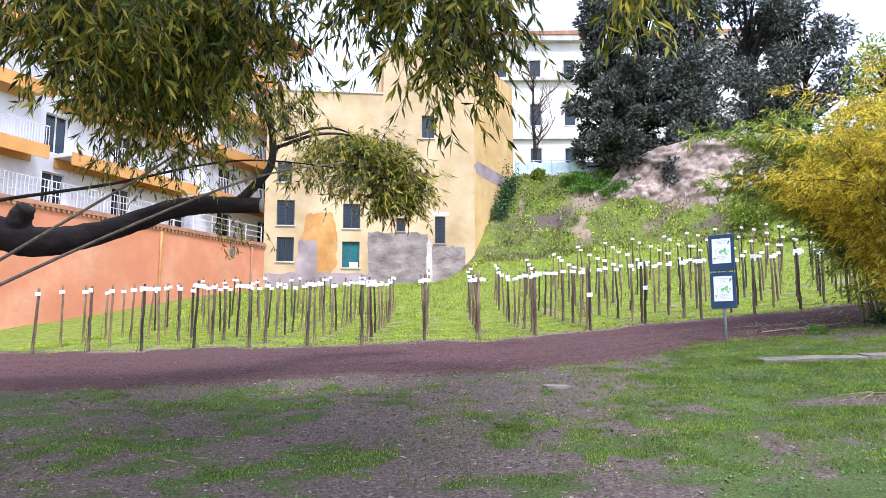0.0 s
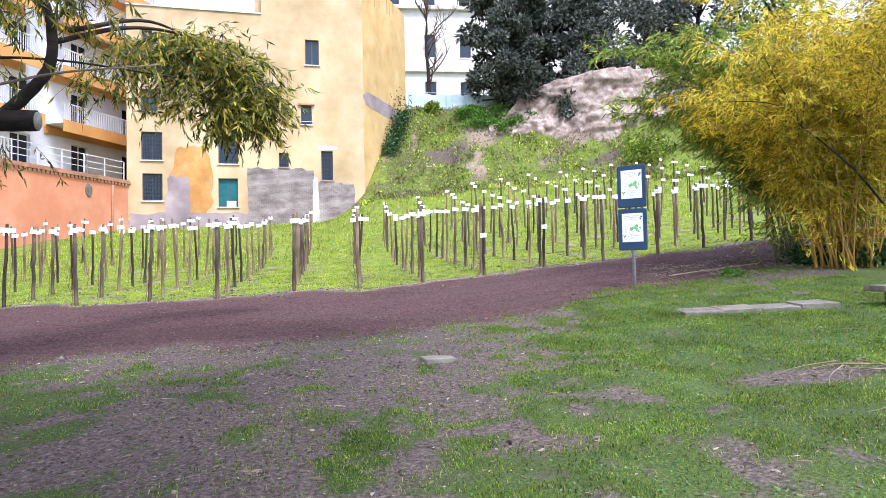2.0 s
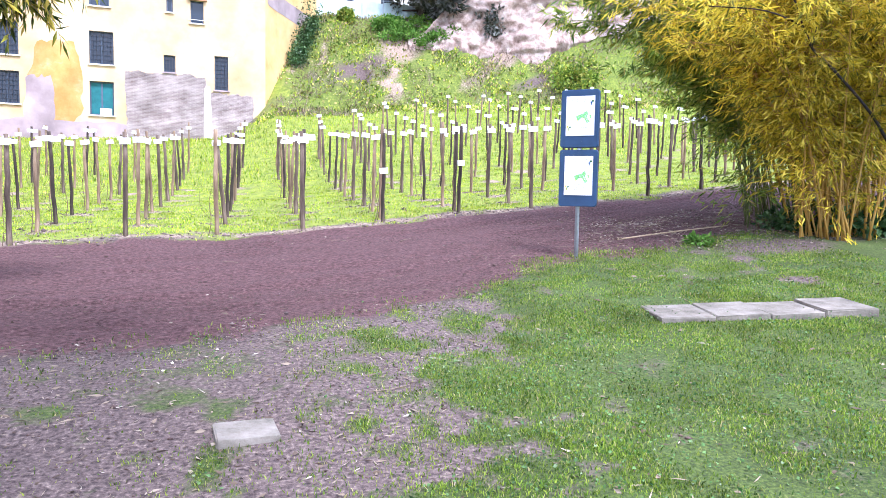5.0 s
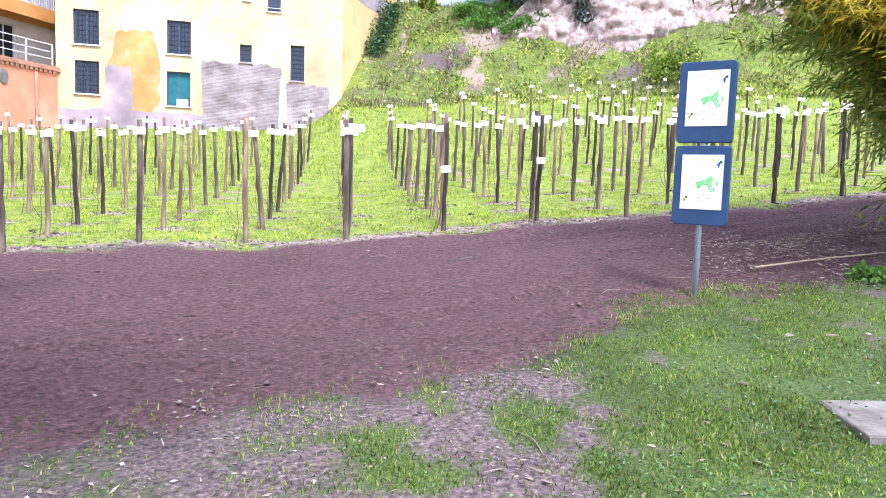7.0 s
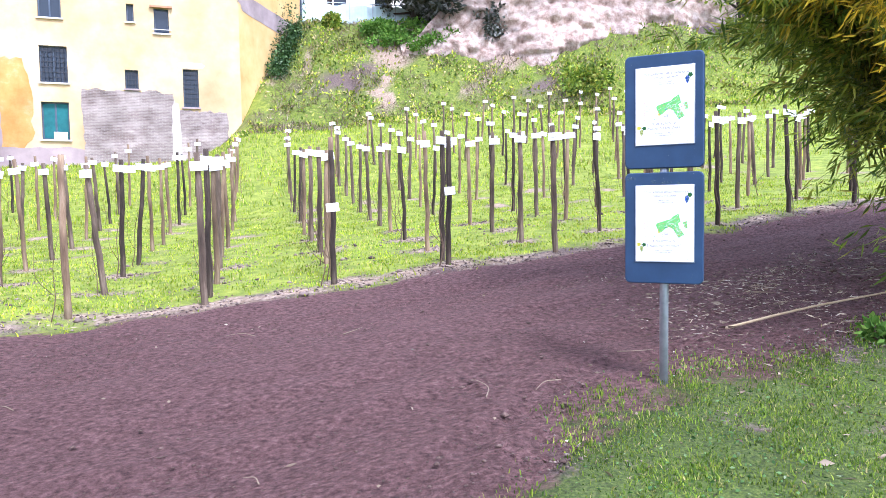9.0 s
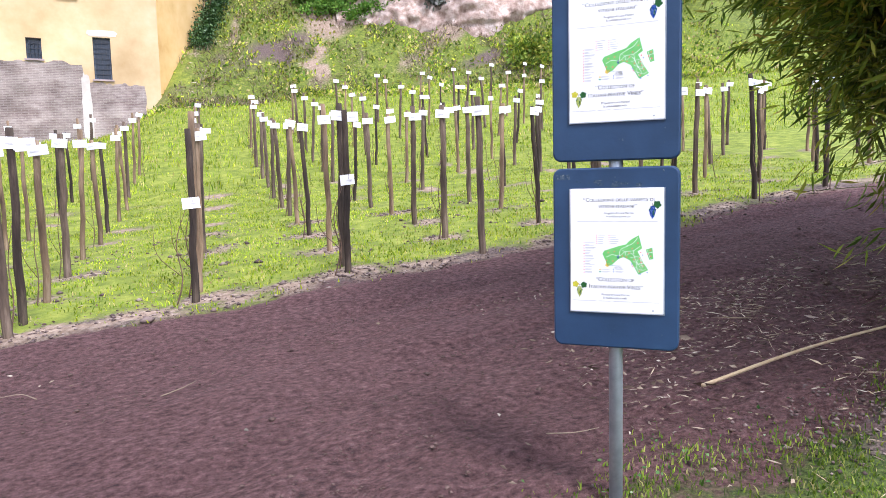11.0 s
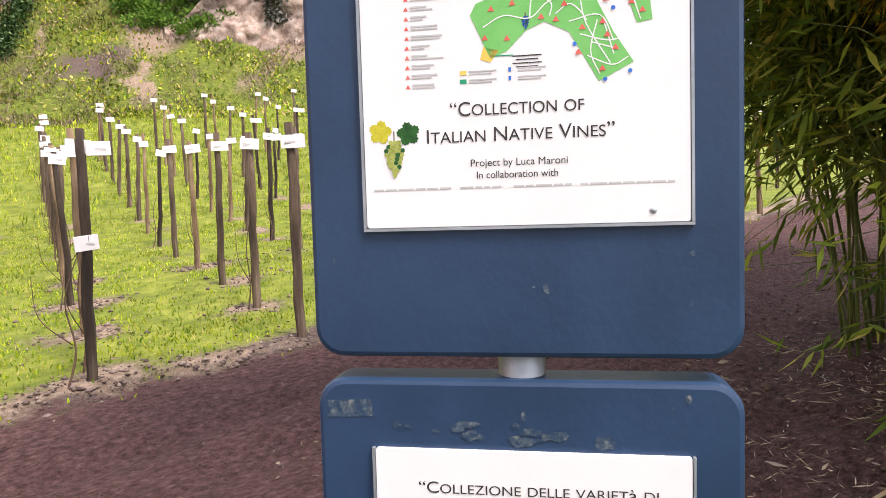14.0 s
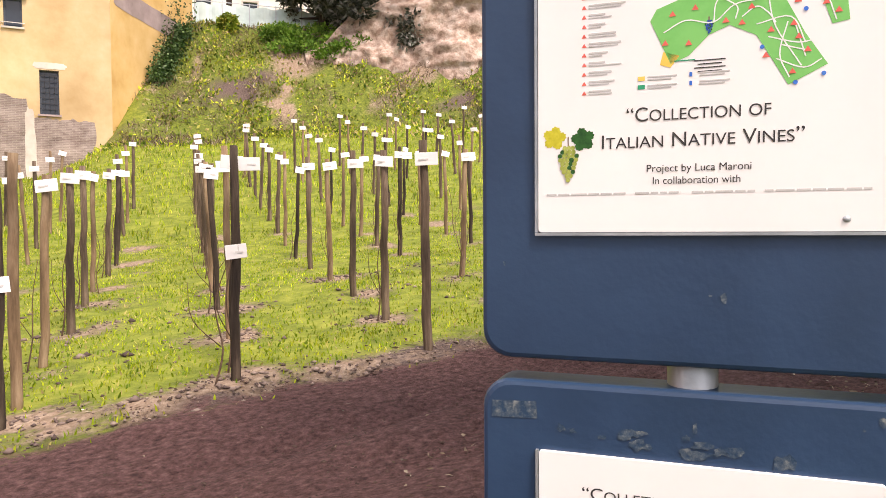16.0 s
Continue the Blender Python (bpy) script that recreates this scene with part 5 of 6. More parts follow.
# ---- stones, slabs and fallen wood ----
def rough_slab(name, m, w, d, h, label, category, group="", mat="stone", parent=None, seed=1):
    bm = box_bm(-w / 2, -d / 2, -h, w / 2, d / 2, 0, 0.012, 2)
    r = random.Random(seed)
    for v in bm.verts:
        v.co += Vector((r.uniform(-1, 1), r.uniform(-1, 1), r.uniform(-1, 1))) * 0.006
    ob = part(name, bm, mat, parent)
    ob.matrix_world = m if parent is None else ob.matrix_world
    if parent is not None:
        ob.matrix_basis = m
        return ob
    return tagged(ob, label, category, group)


def kerb():
    a, b = Vector((4.66, 10.2, 0)), Vector((6.75, 9.86, 0))
    turn = math.degrees(math.atan2(b.y - a.y, b.x - a.x))
    slope = math.degrees(math.atan2(z_at(6.75, 9.86) - z_at(4.66, 10.2), (b - a).length))
    for i in range(4):
        c = a.lerp(b, (i + 0.5) / 4) + Vector((0.23, 0.28, 0))
        rough_slab("paving_slab", pose(c.x, c.y, z_at(c.x, c.y) + 0.055, 3, -slope, turn), 0.518, 0.56, 0.16, "worn grey stone slab sunk in the lawn", "slab", "row of slabs", seed=i)


kerb()
rough_slab("flat_stone", pose(1.23, 8.68, z_at(1.23, 8.68) + 0.03, 2, 1, 8), 0.36, 0.3, 0.1, "flat pale stone sunk in worn earth", "stone", seed=31)


def bench():
    x, y = 8.05, 9.7
    b = thing("stone_bench", pose(x, y, z_at(x, y), 0, 0, -8), "low mossy stone slab raised on a block", "bench")
    rough_slab("top", pose(0, 0, 0.26), 1.35, 0.5, 0.08, "", "", parent=b, seed=41)
    rough_slab("block", pose(-0.25, 0.02, 0.18), 0.35, 0.36, 0.3, "", "", parent=b, seed=42)
    rough_slab("block", pose(0.4, 0.02, 0.18), 0.3, 0.36, 0.3, "", "", parent=b, seed=43)


bench()


def stick(name, points, r0, r1, mat, label, lift=0.01, category="stick"):
    """A fallen stick that lies along the ground through (x, y, extra height) points."""
    q = bend([(x, y, z_at(x, y) + e + r0 + lift) for x, y, e in points], 6)
    v, f = tube(q, np.linspace(r0, r1, len(q)), 7, 0.08)
    return tagged(mesh_object(name, v, f, mat, smooth=True), label, category)


stick("bamboo_pole", [(6.44, 14.12, 0.0), (7.4, 14.3, 0.01), (8.5, 14.36, 0.02)], 0.013, 0.008, "dry_cane", "long dry bamboo pole lying on the soil path", category="pole")


def brushwood():
    r = random.Random(77)
    for i in range(13):
        x, y = 4.62 + r.uniform(-0.12, 0.25), 6.75 + r.uniform(-0.2, 0.25)
        a, l = r.uniform(-0.9, 0.6) + (math.pi if r.random() < 0.25 else 0), r.uniform(0.25, 0.7)
        p = [(x, y, 0.02 + 0.006 * i), (x + 0.5 * l * math.cos(a), y + 0.5 * l * math.sin(a), r.uniform(0.02, 0.07)), (x + l * math.cos(a + 0.2), y + l * math.sin(a + 0.2), 0.0)]
        stick("fallen_branch", p, r.uniform(0.004, 0.009), 0.002, "twig", "dry tan branch in a heap on the lawn", category="branch")
    for i in range(34):
        x, y = r.uniform(-3.5, 7.5), r.uniform(5, 16)
        a, l = r.uniform(0, 6.3), r.uniform(0.12, 0.4)
        stick("twig", [(x, y, 0), (x + 0.5 * l * math.cos(a), y + 0.5 * l * math.sin(a), 0.012), (x + l * math.cos(a + 0.3), y + l * math.sin(a + 0.3), 0)], 0.004, 0.002, "litter", "small dry twig on the ground", 0.0, "twig")


brushwood()


def scattered(name, n, box, size, mat, label, weight, flatness=0.5, seed=1):
    """Uncountable small lumps or leaves strewn over the ground, joined into one object."""
    g = np.random.default_rng(seed)
    x, y = g.uniform(box[0], box[2], n), g.uniform(box[1], box[3], n)
    keep = g.uniform(0, 1, n) < weight(x, y)
    x, y = x[keep], y[keep]
    n = len(x)
    s = size * g.lognormal(0, 0.5, n)
    base = np.array([[1, 0, 0], [-1, 0, 0], [0, 1, 0], [0, -1, 0], [0, 0, 1], [0, 0, -1]], float)
    v = base[None] * (s[:, None] * g.uniform(0.6, 1.3, (n, 6)))[..., None]
    v[..., 2] *= flatness
    a = g.uniform(0, 6.3, n)
    c, q = np.cos(a)[:, None], np.sin(a)[:, None]
    v = np.stack([v[..., 0] * c - v[..., 1] * q, v[..., 0] * q + v[..., 1] * c, v[..., 2]], -1)
    v += np.stack([x, y, height(x, y) + s * flatness * 0.3 - 0.02 * masks(x, y)[0]], -1)[:, None]
    f = np.array([[0, 2, 4], [2, 1, 4], [1, 3, 4], [3, 0, 4], [2, 0, 5], [1, 2, 5], [3, 1, 5], [0, 3, 5]])
    k = (np.arange(n) * 6)[:, None, None] + f[None]
    tagged(mesh_object(name, v.reshape(-1, 3), k.reshape(-1, 3), mat), label, name.replace("_", " "), kind="stuff")


scattered("soil_clods", 60000, (-8, 5, 13, 20), 0.0075, "clod", "dark crumbs and clods of soil on the path", lambda x, y: masks(x, y)[0] * (0.15 + 0.85 * step(-0.1, 0.6, bumps(x + 3, y, 1.1))) + masks(x, y)[1] * 0.3, seed=2)
scattered("earth_crumbs", 60000, (-4, 9, 10, 15), 0.009, "crumb", "pale crumbs of dry earth along the path edge", lambda x, y: np.exp(-((y - south_edge(x) + 0.15) / 0.35) ** 2) * np.clip(0.35 + 0.8 * bumps(x, y, 0.4), 0, 1), 0.6, seed=4)
scattered("row_foot_crumbs", 60000, (-8, 16.5, 13, 23), 0.013, "crumb", "dry pale clods round the feet of the stakes", lambda x, y: masks(x, y)[2] * 0.9, 0.6, seed=5)
scattered("fine_clods", 15000, (0, 12, 8.5, 18), 0.0055, "clod", "fine dark crumbs on the raked soil", lambda x, y: masks(x, y)[0] * (0.35 + 0.65 * step(-0.3, 0.4, bumps(x * 0.4, y * 1.5, 0.5))), seed=6)
scattered("pebbles", 110, (-5, 7, 11, 19), 0.012, "stone", "pale pebbles and chips on the soil", lambda x, y: masks(x, y)[0] * 0.5 + masks(x, y)[1] * 0.5, 0.6, seed=3)


def dry_litter():
    g = np.random.default_rng(21)
    n = 110000
    x, y = g.uniform(-7, 11, n), g.uniform(2.5, 19, n)
    soil, bare, _ = masks(x, y)
    keep = g.uniform(0, 1, n) < 0.07 * (1 - soil) + 0.3 * bare * (1 - 0.9 * soil) * (y < 12.5) + 0.005 * soil + 0.75 * (x > 5.8) * (y > 13) * (y < 16.5) * step(-0.4, 0.5, bumps(x, y, 0.7))
    x, y = x[keep], y[keep]
    n = len(x)
    a = g.uniform(0, 6.3, n)
    way = np.stack([np.cos(a), np.sin(a), g.uniform(-0.05, 0.25, n)], -1)
    leaves("dry_litter", np.stack([x, y, height(x, y) + 0.006], -1), way, np.exp(g.normal(-3.2, 0.5, n)), np.exp(g.normal(-4.45, 0.45, n)), "litter")
    tagged(bpy.data.objects["dry_litter"], "scattered dry narrow leaves on earth and grass", "leaf litter", kind="stuff")
    # straw and split bamboo sheaths under the canes
    n = 3600
    x, y = g.uniform(5.7, 10, n), g.uniform(12.9, 16, n)
    keep = g.uniform(0, 1, n) < np.clip(0.25 + 0.9 * bumps(x, y, 0.5), 0.03, 1) * step(5.7, 7.2, x) * (masks(x, y)[0] + 0.3)
    x, y = x[keep], y[keep]
    n = len(x)
    a = g.normal(0.5, 0.9, n)
    way = np.stack([np.cos(a), np.sin(a), g.uniform(0.0, 0.22, n)], -1)
    leaves("fallen_straw", np.stack([x, y, height(x, y) + g.uniform(0.0, 0.015, n)], -1), way, np.exp(g.normal(-2.8, 0.5, n)), np.exp(g.normal(-5.3, 0.4, n)), "straw")
    tagged(bpy.data.objects["fallen_straw"], "pale straw and split sheaths strewn on dark soil", "straw", kind="stuff")


dry_litter()


# ---- grass and weeds ----
def blades(name, x, y, tall, width, mat, label, seed):
    g = np.random.default_rng(seed)
    n = len(x)
    a, b = g.uniform(0, 6.3, n), g.uniform(0, 6.3, n)
    side = np.stack([np.cos(a), np.sin(a), np.zeros(n)], -1) * width[:, None] * 0.5
    lean = np.stack([np.cos(b), np.sin(b), np.zeros(n)], -1) * (tall * g.uniform(0.15, 0.75, n))[:, None]
    p = np.stack([x, y, height(x, y) - 0.01], -1)
    up = np.array([0, 0, 1.0])
    mid = p + up * (tall * 0.6)[:, None] + lean * 0.35
    tip = p + up * (tall * 0.95)[:, None] + lean
    v = np.stack([p - side, p + side, mid + side * 0.8, mid - side * 0.8, tip], 1)
    k = np.arange(n)[:, None] * 5
    f = np.concatenate([k + [[0, 1, 2]], k + [[0, 2, 3]], k + [[3, 2, 4]]], 0)
    tagged(mesh_object(name, v.reshape(-1, 3), f, mat), label, "grass", kind="stuff")


def grass():
    g = np.random.default_rng(31)

    def sow(n, box, want):
        x, y = g.uniform(box[0], box[2], n), g.uniform(box[1], box[3], n)
        keep = g.uniform(0, 1, n) < want(x, y)
        return x[keep], y[keep]

    def lawn(x, y):
        soil, bare, _ = masks(x, y)
        return np.clip((1 - 1.05 * soil) * (1 - np.where(y > 15, 0.97, 0.85) * np.clip(bare * np.where(y > 15, 1.7, 1.3), 0, 1)) * np.clip(0.6 + 0.6 * bumps(x, y, 0.28) + 0.4 * bumps(x, y, 0.9), 0.05, 1), 0, 1)

    x, y = sow(415000, (-6.5, 4, 9, 14), lawn)
    tall = g.uniform(0.012, 0.038, len(x)) * (1 + 0.5 * bumps(x, y, 0.5))
    blades("lawn_grass", x, y, tall, g.uniform(0.006, 0.012, len(x)), "lawn", "short green lawn grass with worn gaps", 32)
    x, y = sow(230000, (1.5, 7.5, 8.5, 14), lawn)
    blades("lawn_grass", x, y, g.uniform(0.014, 0.045, len(x)), g.uniform(0.005, 0.009, len(x)), "lawn", "denser green lawn grass beside the path", 33)
    x, y = sow(170000, (-0.5, 4.2, 6.5, 8.6), lawn)
    blades("lawn_grass", x, y, g.uniform(0.014, 0.04, len(x)), g.uniform(0.004, 0.008, len(x)), "lawn", "short patchy lawn grass round the worn earth", 36)
    x, y = sow(230000, (-14, 16, 16, 29), lawn)
    blades("meadow_grass", x, y, g.uniform(0.02, 0.065, len(x)), g.uniform(0.01, 0.02, len(x)), "meadow", "bright yellow-green grass between the vine stakes", 34)
    x, y = sow(80000, (-15, 29, 30, 47), lambda x, y: lawn(x, y) * 0.9)
    blades("meadow_grass", x, y, g.uniform(0.06, 0.2, len(x)), g.uniform(0.015, 0.035, len(x)), "meadow", "bright grass behind the vine stakes", 35)


grass()


def clover():
    g = np.random.default_rng(61)
    n = 60000
    x, y = g.uniform(-7, 9, n), g.uniform(3.5, 14, n)
    soil, bare, _ = masks(x, y)
    keep = g.uniform(0, 1, n) < (1 - soil) * (1 - np.clip(bare * 1.6, 0, 0.97)) * np.clip(0.4 + 1.0 * bumps(x + 9, y, 0.8), 0.05, 1)
    x, y = x[keep], y[keep]
    n = len(x)
    way = g.normal(size=(n, 3)) * np.array([1, 1, 0.25]) + np.array([0, 0, 0.2])
    leaves("clover", np.stack([x, y, height(x, y) + g.uniform(0.01, 0.05, n)], -1), way, g.uniform(0.012, 0.032, n), g.uniform(0.01, 0.024, n), "clover")
    tagged(bpy.data.objects["clover"], "small clover and daisy leaves among the lawn grass", "weeds", kind="stuff")


clover()


def bank_weeds():
    g = np.random.default_rng(41)
    n = 60000
    x, y = g.uniform(0.5, 32, n), g.uniform(40, 56, n)
    _, _, rock = masks(x, y)
    d = 0.38 + 0.8 * bumps(x, y, 1.9) + 0.5 * bumps(x, y, 0.6)
    keep = (g.uniform(0, 1, n) < np.clip(d, 0.06, 1) * (1 - 0.8 * rock)) & (y > 43 - 0.25 * np.maximum(0, x - 6))
    x, y = x[keep], y[keep]
    n = len(x)
    z = height(x, y) + 0.18 * np.clip(bumps(x, y, 1.1) + 0.3, 0, 1) * g.uniform(0, 1, n)
    way = g.normal(size=(n, 3)) * 0.6 + np.array([0, -0.35, 0.7])
    leaves("bank_weeds", np.stack([x, y, z], -1), way, g.uniform(0.1, 0.28, n), g.uniform(0.05, 0.16, n), "weed")
    tagged(bpy.data.objects["bank_weeds"], "low mixed weeds covering the steep bank", "weeds", kind="stuff")
    # dry straw and tufts
    n = 34000
    x, y = g.uniform(1.5, 26, n), g.uniform(43, 55, n)
    keep = bumps(x + 40, y, 1.5) + 0.4 * bumps(x, y, 0.5) > 0.1
    x, y = x[keep], y[keep]
    n = len(x)
    leaves("dry_straw", np.stack([x, y, height(x, y)], -1), g.normal(size=(n, 3)) * 0.6 + np.array([0, -0.4, 0.5]), g.uniform(0.15, 0.45, n), g.uniform(0.015, 0.04, n), "litter")
    tagged(bpy.data.objects["dry_straw"], "dry straw and dead stems on the bank", "dry weeds", kind="stuff")


bank_weeds()


def shrub(name, x, y, rx, ry, rz, n, leaf, mat, label, seed, category="shrub", droop=0.0):
    """A low bush: several clumps of small leaves on thin stems."""
    g = np.random.default_rng(seed)
    z0 = z_at(x, y)
    t = thing(name, pose(x, y, z0), label, category)
    stems, base, way = [], [], []
    for i in range(14):
        c = np.array([g.uniform(-rx, rx) * 0.8, g.uniform(-ry, ry) * 0.8, g.uniform(0.25, 0.85) * rz])
        dz = z_at(x + c[0], y + c[1]) - z0
        c[2] += dz
        stems.append((np.linspace([c[0] * 0.6, c[1] * 0.6, z_at(x + c[0] * 0.6, y + c[1] * 0.6) - z0 - 0.05], c, 4), np.linspace(0.02, 0.006, 4)))
        k = n // 14
        d = g.normal(size=(k, 3))
        d /= np.linalg.norm(d, axis=1)[:, None]
        base.append(c + d * np.array([rx, ry, rz]) * 0.42 * g.uniform(0.4, 1.1, (k, 1)))
        way.append(d + g.normal(size=(k, 3)) * 0.5 - np.array([0, 0, droop]))
    tagged(tubes("stem_growth", stems, "shoot", t, sides=5), kind="stuff")
    base, way = np.concatenate(base), np.concatenate(way)
    leaves("foliage", base, way, g.uniform(0.7, 1.3, len(base)) * leaf, g.uniform(0.5, 0.8, len(base)) * leaf, mat, t)


def climbing_ivy():
    """Ivy that climbs the far edge of the house's side wall and spills onto the bank."""
    g = np.random.default_rng(50)
    t = thing("climbing_ivy", pose(0, 0, 0), "dark ivy climbing the house edge above the bank", "ivy")
    n = 2600
    u, v = g.uniform(0, 1, n), g.uniform(0, 1, n)
    x = 2.4 + 1.5 * u + g.normal(size=n) * 0.25 + 1.3 * v * (1 - v)
    y = 50.6 + 2.6 * u + g.normal(size=n) * 0.2
    z = height(x, y) + (v**1.6) * (0.5 + 2.6 * u) * np.clip(0.6 + 0.6 * bumps(x * 3, v * 4, 1.0), 0.1, 1)
    leaves("foliage", np.stack([x, y - 0.15, z], -1), g.normal(size=(n, 3)) * 0.6 + np.array([0.1, -0.5, -0.2]), g.uniform(0.1, 0.22, n), g.uniform(0.07, 0.15, n), "ivy", t)
    stems = [(bend([(2.9 + 0.3 * k, 51.4 + 0.45 * k, z_at(2.9 + 0.3 * k, 51.4 + 0.45 * k) - 0.1), (3.0 + 0.3 * k, 51.4 + 0.45 * k, z_at(3, 51.5) + 1.2), (3.2 + 0.3 * k, 51.5 + 0.45 * k, z_at(3, 51.5) + 2.2)], 4), np.linspace(0.03, 0.01, 9)) for k in range(4)]
    tagged(tubes("stem_growth", stems, "shoot", t, sides=5), kind="stuff")


climbing_ivy()
shrub("nettle_patch", 10.2, 52.6, 2.0, 1.0, 0.7, 3200, 0.2, "bright_leaf", "fresh green nettles at the head of the bank", 53)
shrub("nettle_patch", 12.4, 51.2, 1.6, 0.9, 0.7, 2400, 0.2, "bright_leaf", "fresh green nettles at the head of the bank", 54)
shrub("evergreen_bush", 15.4, 50.0, 1.0, 0.9, 2.2, 2600, 0.28, "evergreen", "dark bush hanging over the rock face", 56, droop=0.5)
shrub("rounded_bush", 6.3, 53.9, 0.5, 0.4, 0.8, 900, 0.2, "bamboo_green", "small rounded green bush by the fence", 55)
shrub("grey_bush", 19.0, 44.6, 1.4, 1.0, 0.9, 1500, 0.22, "bamboo_green", "grey green bush under the rock face", 57)
shrub("ground_ivy", 10.3, 13.5, 0.8, 0.5, 0.4, 1500, 0.11, "ivy", "dark glossy ivy round the bamboo foot", 58)
shrub("ground_ivy", 11.3, 12.8, 0.9, 0.5, 0.45, 1500, 0.11, "ivy", "dark glossy ivy round the bamboo foot", 59)
shrub("ground_ivy", 9.4, 14.0, 0.45, 0.35, 0.28, 700, 0.1, "ivy", "dark glossy ivy at the edge of the path", 60)
shrub("green_weed", 7.32, 13.42, 0.2, 0.16, 0.12, 260, 0.07, "bright_leaf", "bright green weed at the path edge", 61, "weed")


# ---- bamboo ----
def bamboo(name, spots, tall, lean, mat, label, sprays, seed, clump_leaf=0.16, low=0.25, thick=0.016, per=9, wood="cane", spread=0.28):
    """A clump of arching canes, each with nodes, whose upper parts carry sprays of narrow hanging leaves."""
    g = np.random.default_rng(seed)
    t = thing(name, pose(0, 0, 0), label, "bamboo")
    base, way = [], []
    twigs = []
    for x, y in spots:
        z = z_at(x, y)
        h = tall * g.uniform(0.75, 1.1)
        d = np.array([lean[0] + g.normal() * spread, lean[1] + g.normal() * spread])
        u = np.linspace(0, 1, 15)
        p = np.stack([x + d[0] * h * (0.42 * u + 0.4 * u**2.2), y + d[1] * h * (0.42 * u + 0.4 * u**2.2), z - 0.1 + h * (u - 0.22 * u**3 * (1 + np.linalg.norm(d)))], -1)
        r = thick * g.uniform(0.6, 1.25) * (1 - 0.85 * u)
        v, f = tube(p, r * (1 + 0.12 * (np.arange(15) % 2)), 6)
        mesh_object("cane", v, f, wood, t, smooth=True)
        foot = np.clip(low + g.uniform(-0.12, 0.22), 0.05, 0.7)
        for k in range(sprays):
            w = g.uniform(foot, 1.0)
            q = np.array([np.interp(w, u, p[:, i]) for i in range(3)])
            out = g.normal(size=3) * np.array([1, 1, 0.35]) + np.array([d[0], d[1], 0.15])
            out /= np.linalg.norm(out)
            ln = g.uniform(0.25, 0.95) * (1.15 - 0.5 * w)
            e = q + out * ln - np.array([0, 0, 0.25 * ln**2])
            twigs.append((np.stack([q, (q + e) / 2 + np.array([0, 0, 0.04]), e]), np.array([0.005, 0.003, 0.0015])))
            m = per
            s = g.uniform(0.25, 1.0, m)[:, None]
            base.append(q + (e - q) * s + g.normal(size=(m, 3)) * 0.035)
            way.append(out * 0.75 + g.normal(size=(m, 3)) * 0.5 + np.array([0, 0, -0.55]))
    base, way = np.concatenate(base), np.concatenate(way)
    n = len(base)
    leaves("foliage", base, way, g.uniform(0.55, 1.25, n) * clump_leaf, g.uniform(0.11, 0.17, n) * clump_leaf, mat, t)
    tagged(tubes("twig_growth", twigs, wood, t, sides=3), kind="stuff")
    return t


def clump(n, cx, cy, rx, ry, seed):
    g = np.random.default_rng(seed)
    a, r = g.uniform(0, 6.3, n), np.sqrt(g.uniform(0, 1, n))
    return list(zip(cx + rx * r * np.cos(a), cy + ry * r * np.sin(a)))


gold = bamboo("golden_bamboo", clump(72, 9.75, 13.45, 0.75, 0.5, 71), 6.0, (-0.2, -0.1), "bamboo_leaf", "golden bamboo clump with arching yellow-green foliage", 52, 72, 0.165, 0.2, per=15, thick=0.019)
for k, q in enumerate(([(9.9, 12.6, 2.9), (9.2, 12.4, 3.5), (8.52, 12.35, 4.03), (8.15, 12.35, 4.3), (8.0, 12.35, 4.54), (7.45, 12.35, 4.71), (6.64, 12.4, 4.72)], [(8.02, 12.35, 4.5), (7.9, 12.35, 4.8), (7.76, 12.4, 5.09), (7.5, 12.4, 5.6)], [(8.15, 12.35, 4.3), (8.3, 12.35, 4.9), (8.74, 12.4, 5.4)])):
    q = bend(q, 5)
    tubes("dead_branch", [(q, np.linspace(0.023 if k == 0 else 0.013, 0.007, len(q)))], "bark", gold, "bare dark branch among the canes", sides=7, rough=0.1)
bamboo("golden_bamboo", clump(46, 12.2, 14.0, 0.9, 0.6, 73), 8.0, (-0.3, -0.1), "bamboo_leaf", "tall golden bamboo rising behind the shorter clump", 56, 74, 0.17, 0.35, per=15)
bamboo("green_bamboo", clump(6, 9.0, 14.5, 0.3, 0.2, 75), 3.6, (-0.3, -0.05), "bamboo_green", "slim green bamboo canes at the path edge", 16, 76, 0.2, 0.15, per=9, wood="green_cane", thick=0.011, spread=0.15)
bamboo("green_bamboo", clump(46, 10.5, 15.4, 0.9, 0.4, 77), 5.6, (-0.4, -0.06), "bamboo_green", "dense green bamboo overhanging the soil path", 56, 78, 0.2, 0.3, per=15, wood="green_cane", thick=0.013, spread=0.19)
bamboo("green_bamboo", clump(14, 10.2, 15.0, 0.6, 0.3, 83), 6.8, (-0.62, -0.05), "bamboo_green", "long green bamboo canes arching over the path", 50, 84, 0.2, 0.4, per=13, wood="green_cane", thick=0.013, spread=0.13)
bamboo("green_bamboo", clump(26, 12.4, 15.6, 0.9, 0.5, 79), 6.4, (-0.3, 0.1), "bamboo_green", "shaded green bamboo beside the soil path", 56, 80, 0.2, 0.35, per=13, wood="green_cane", thick=0.013, spread=0.22)


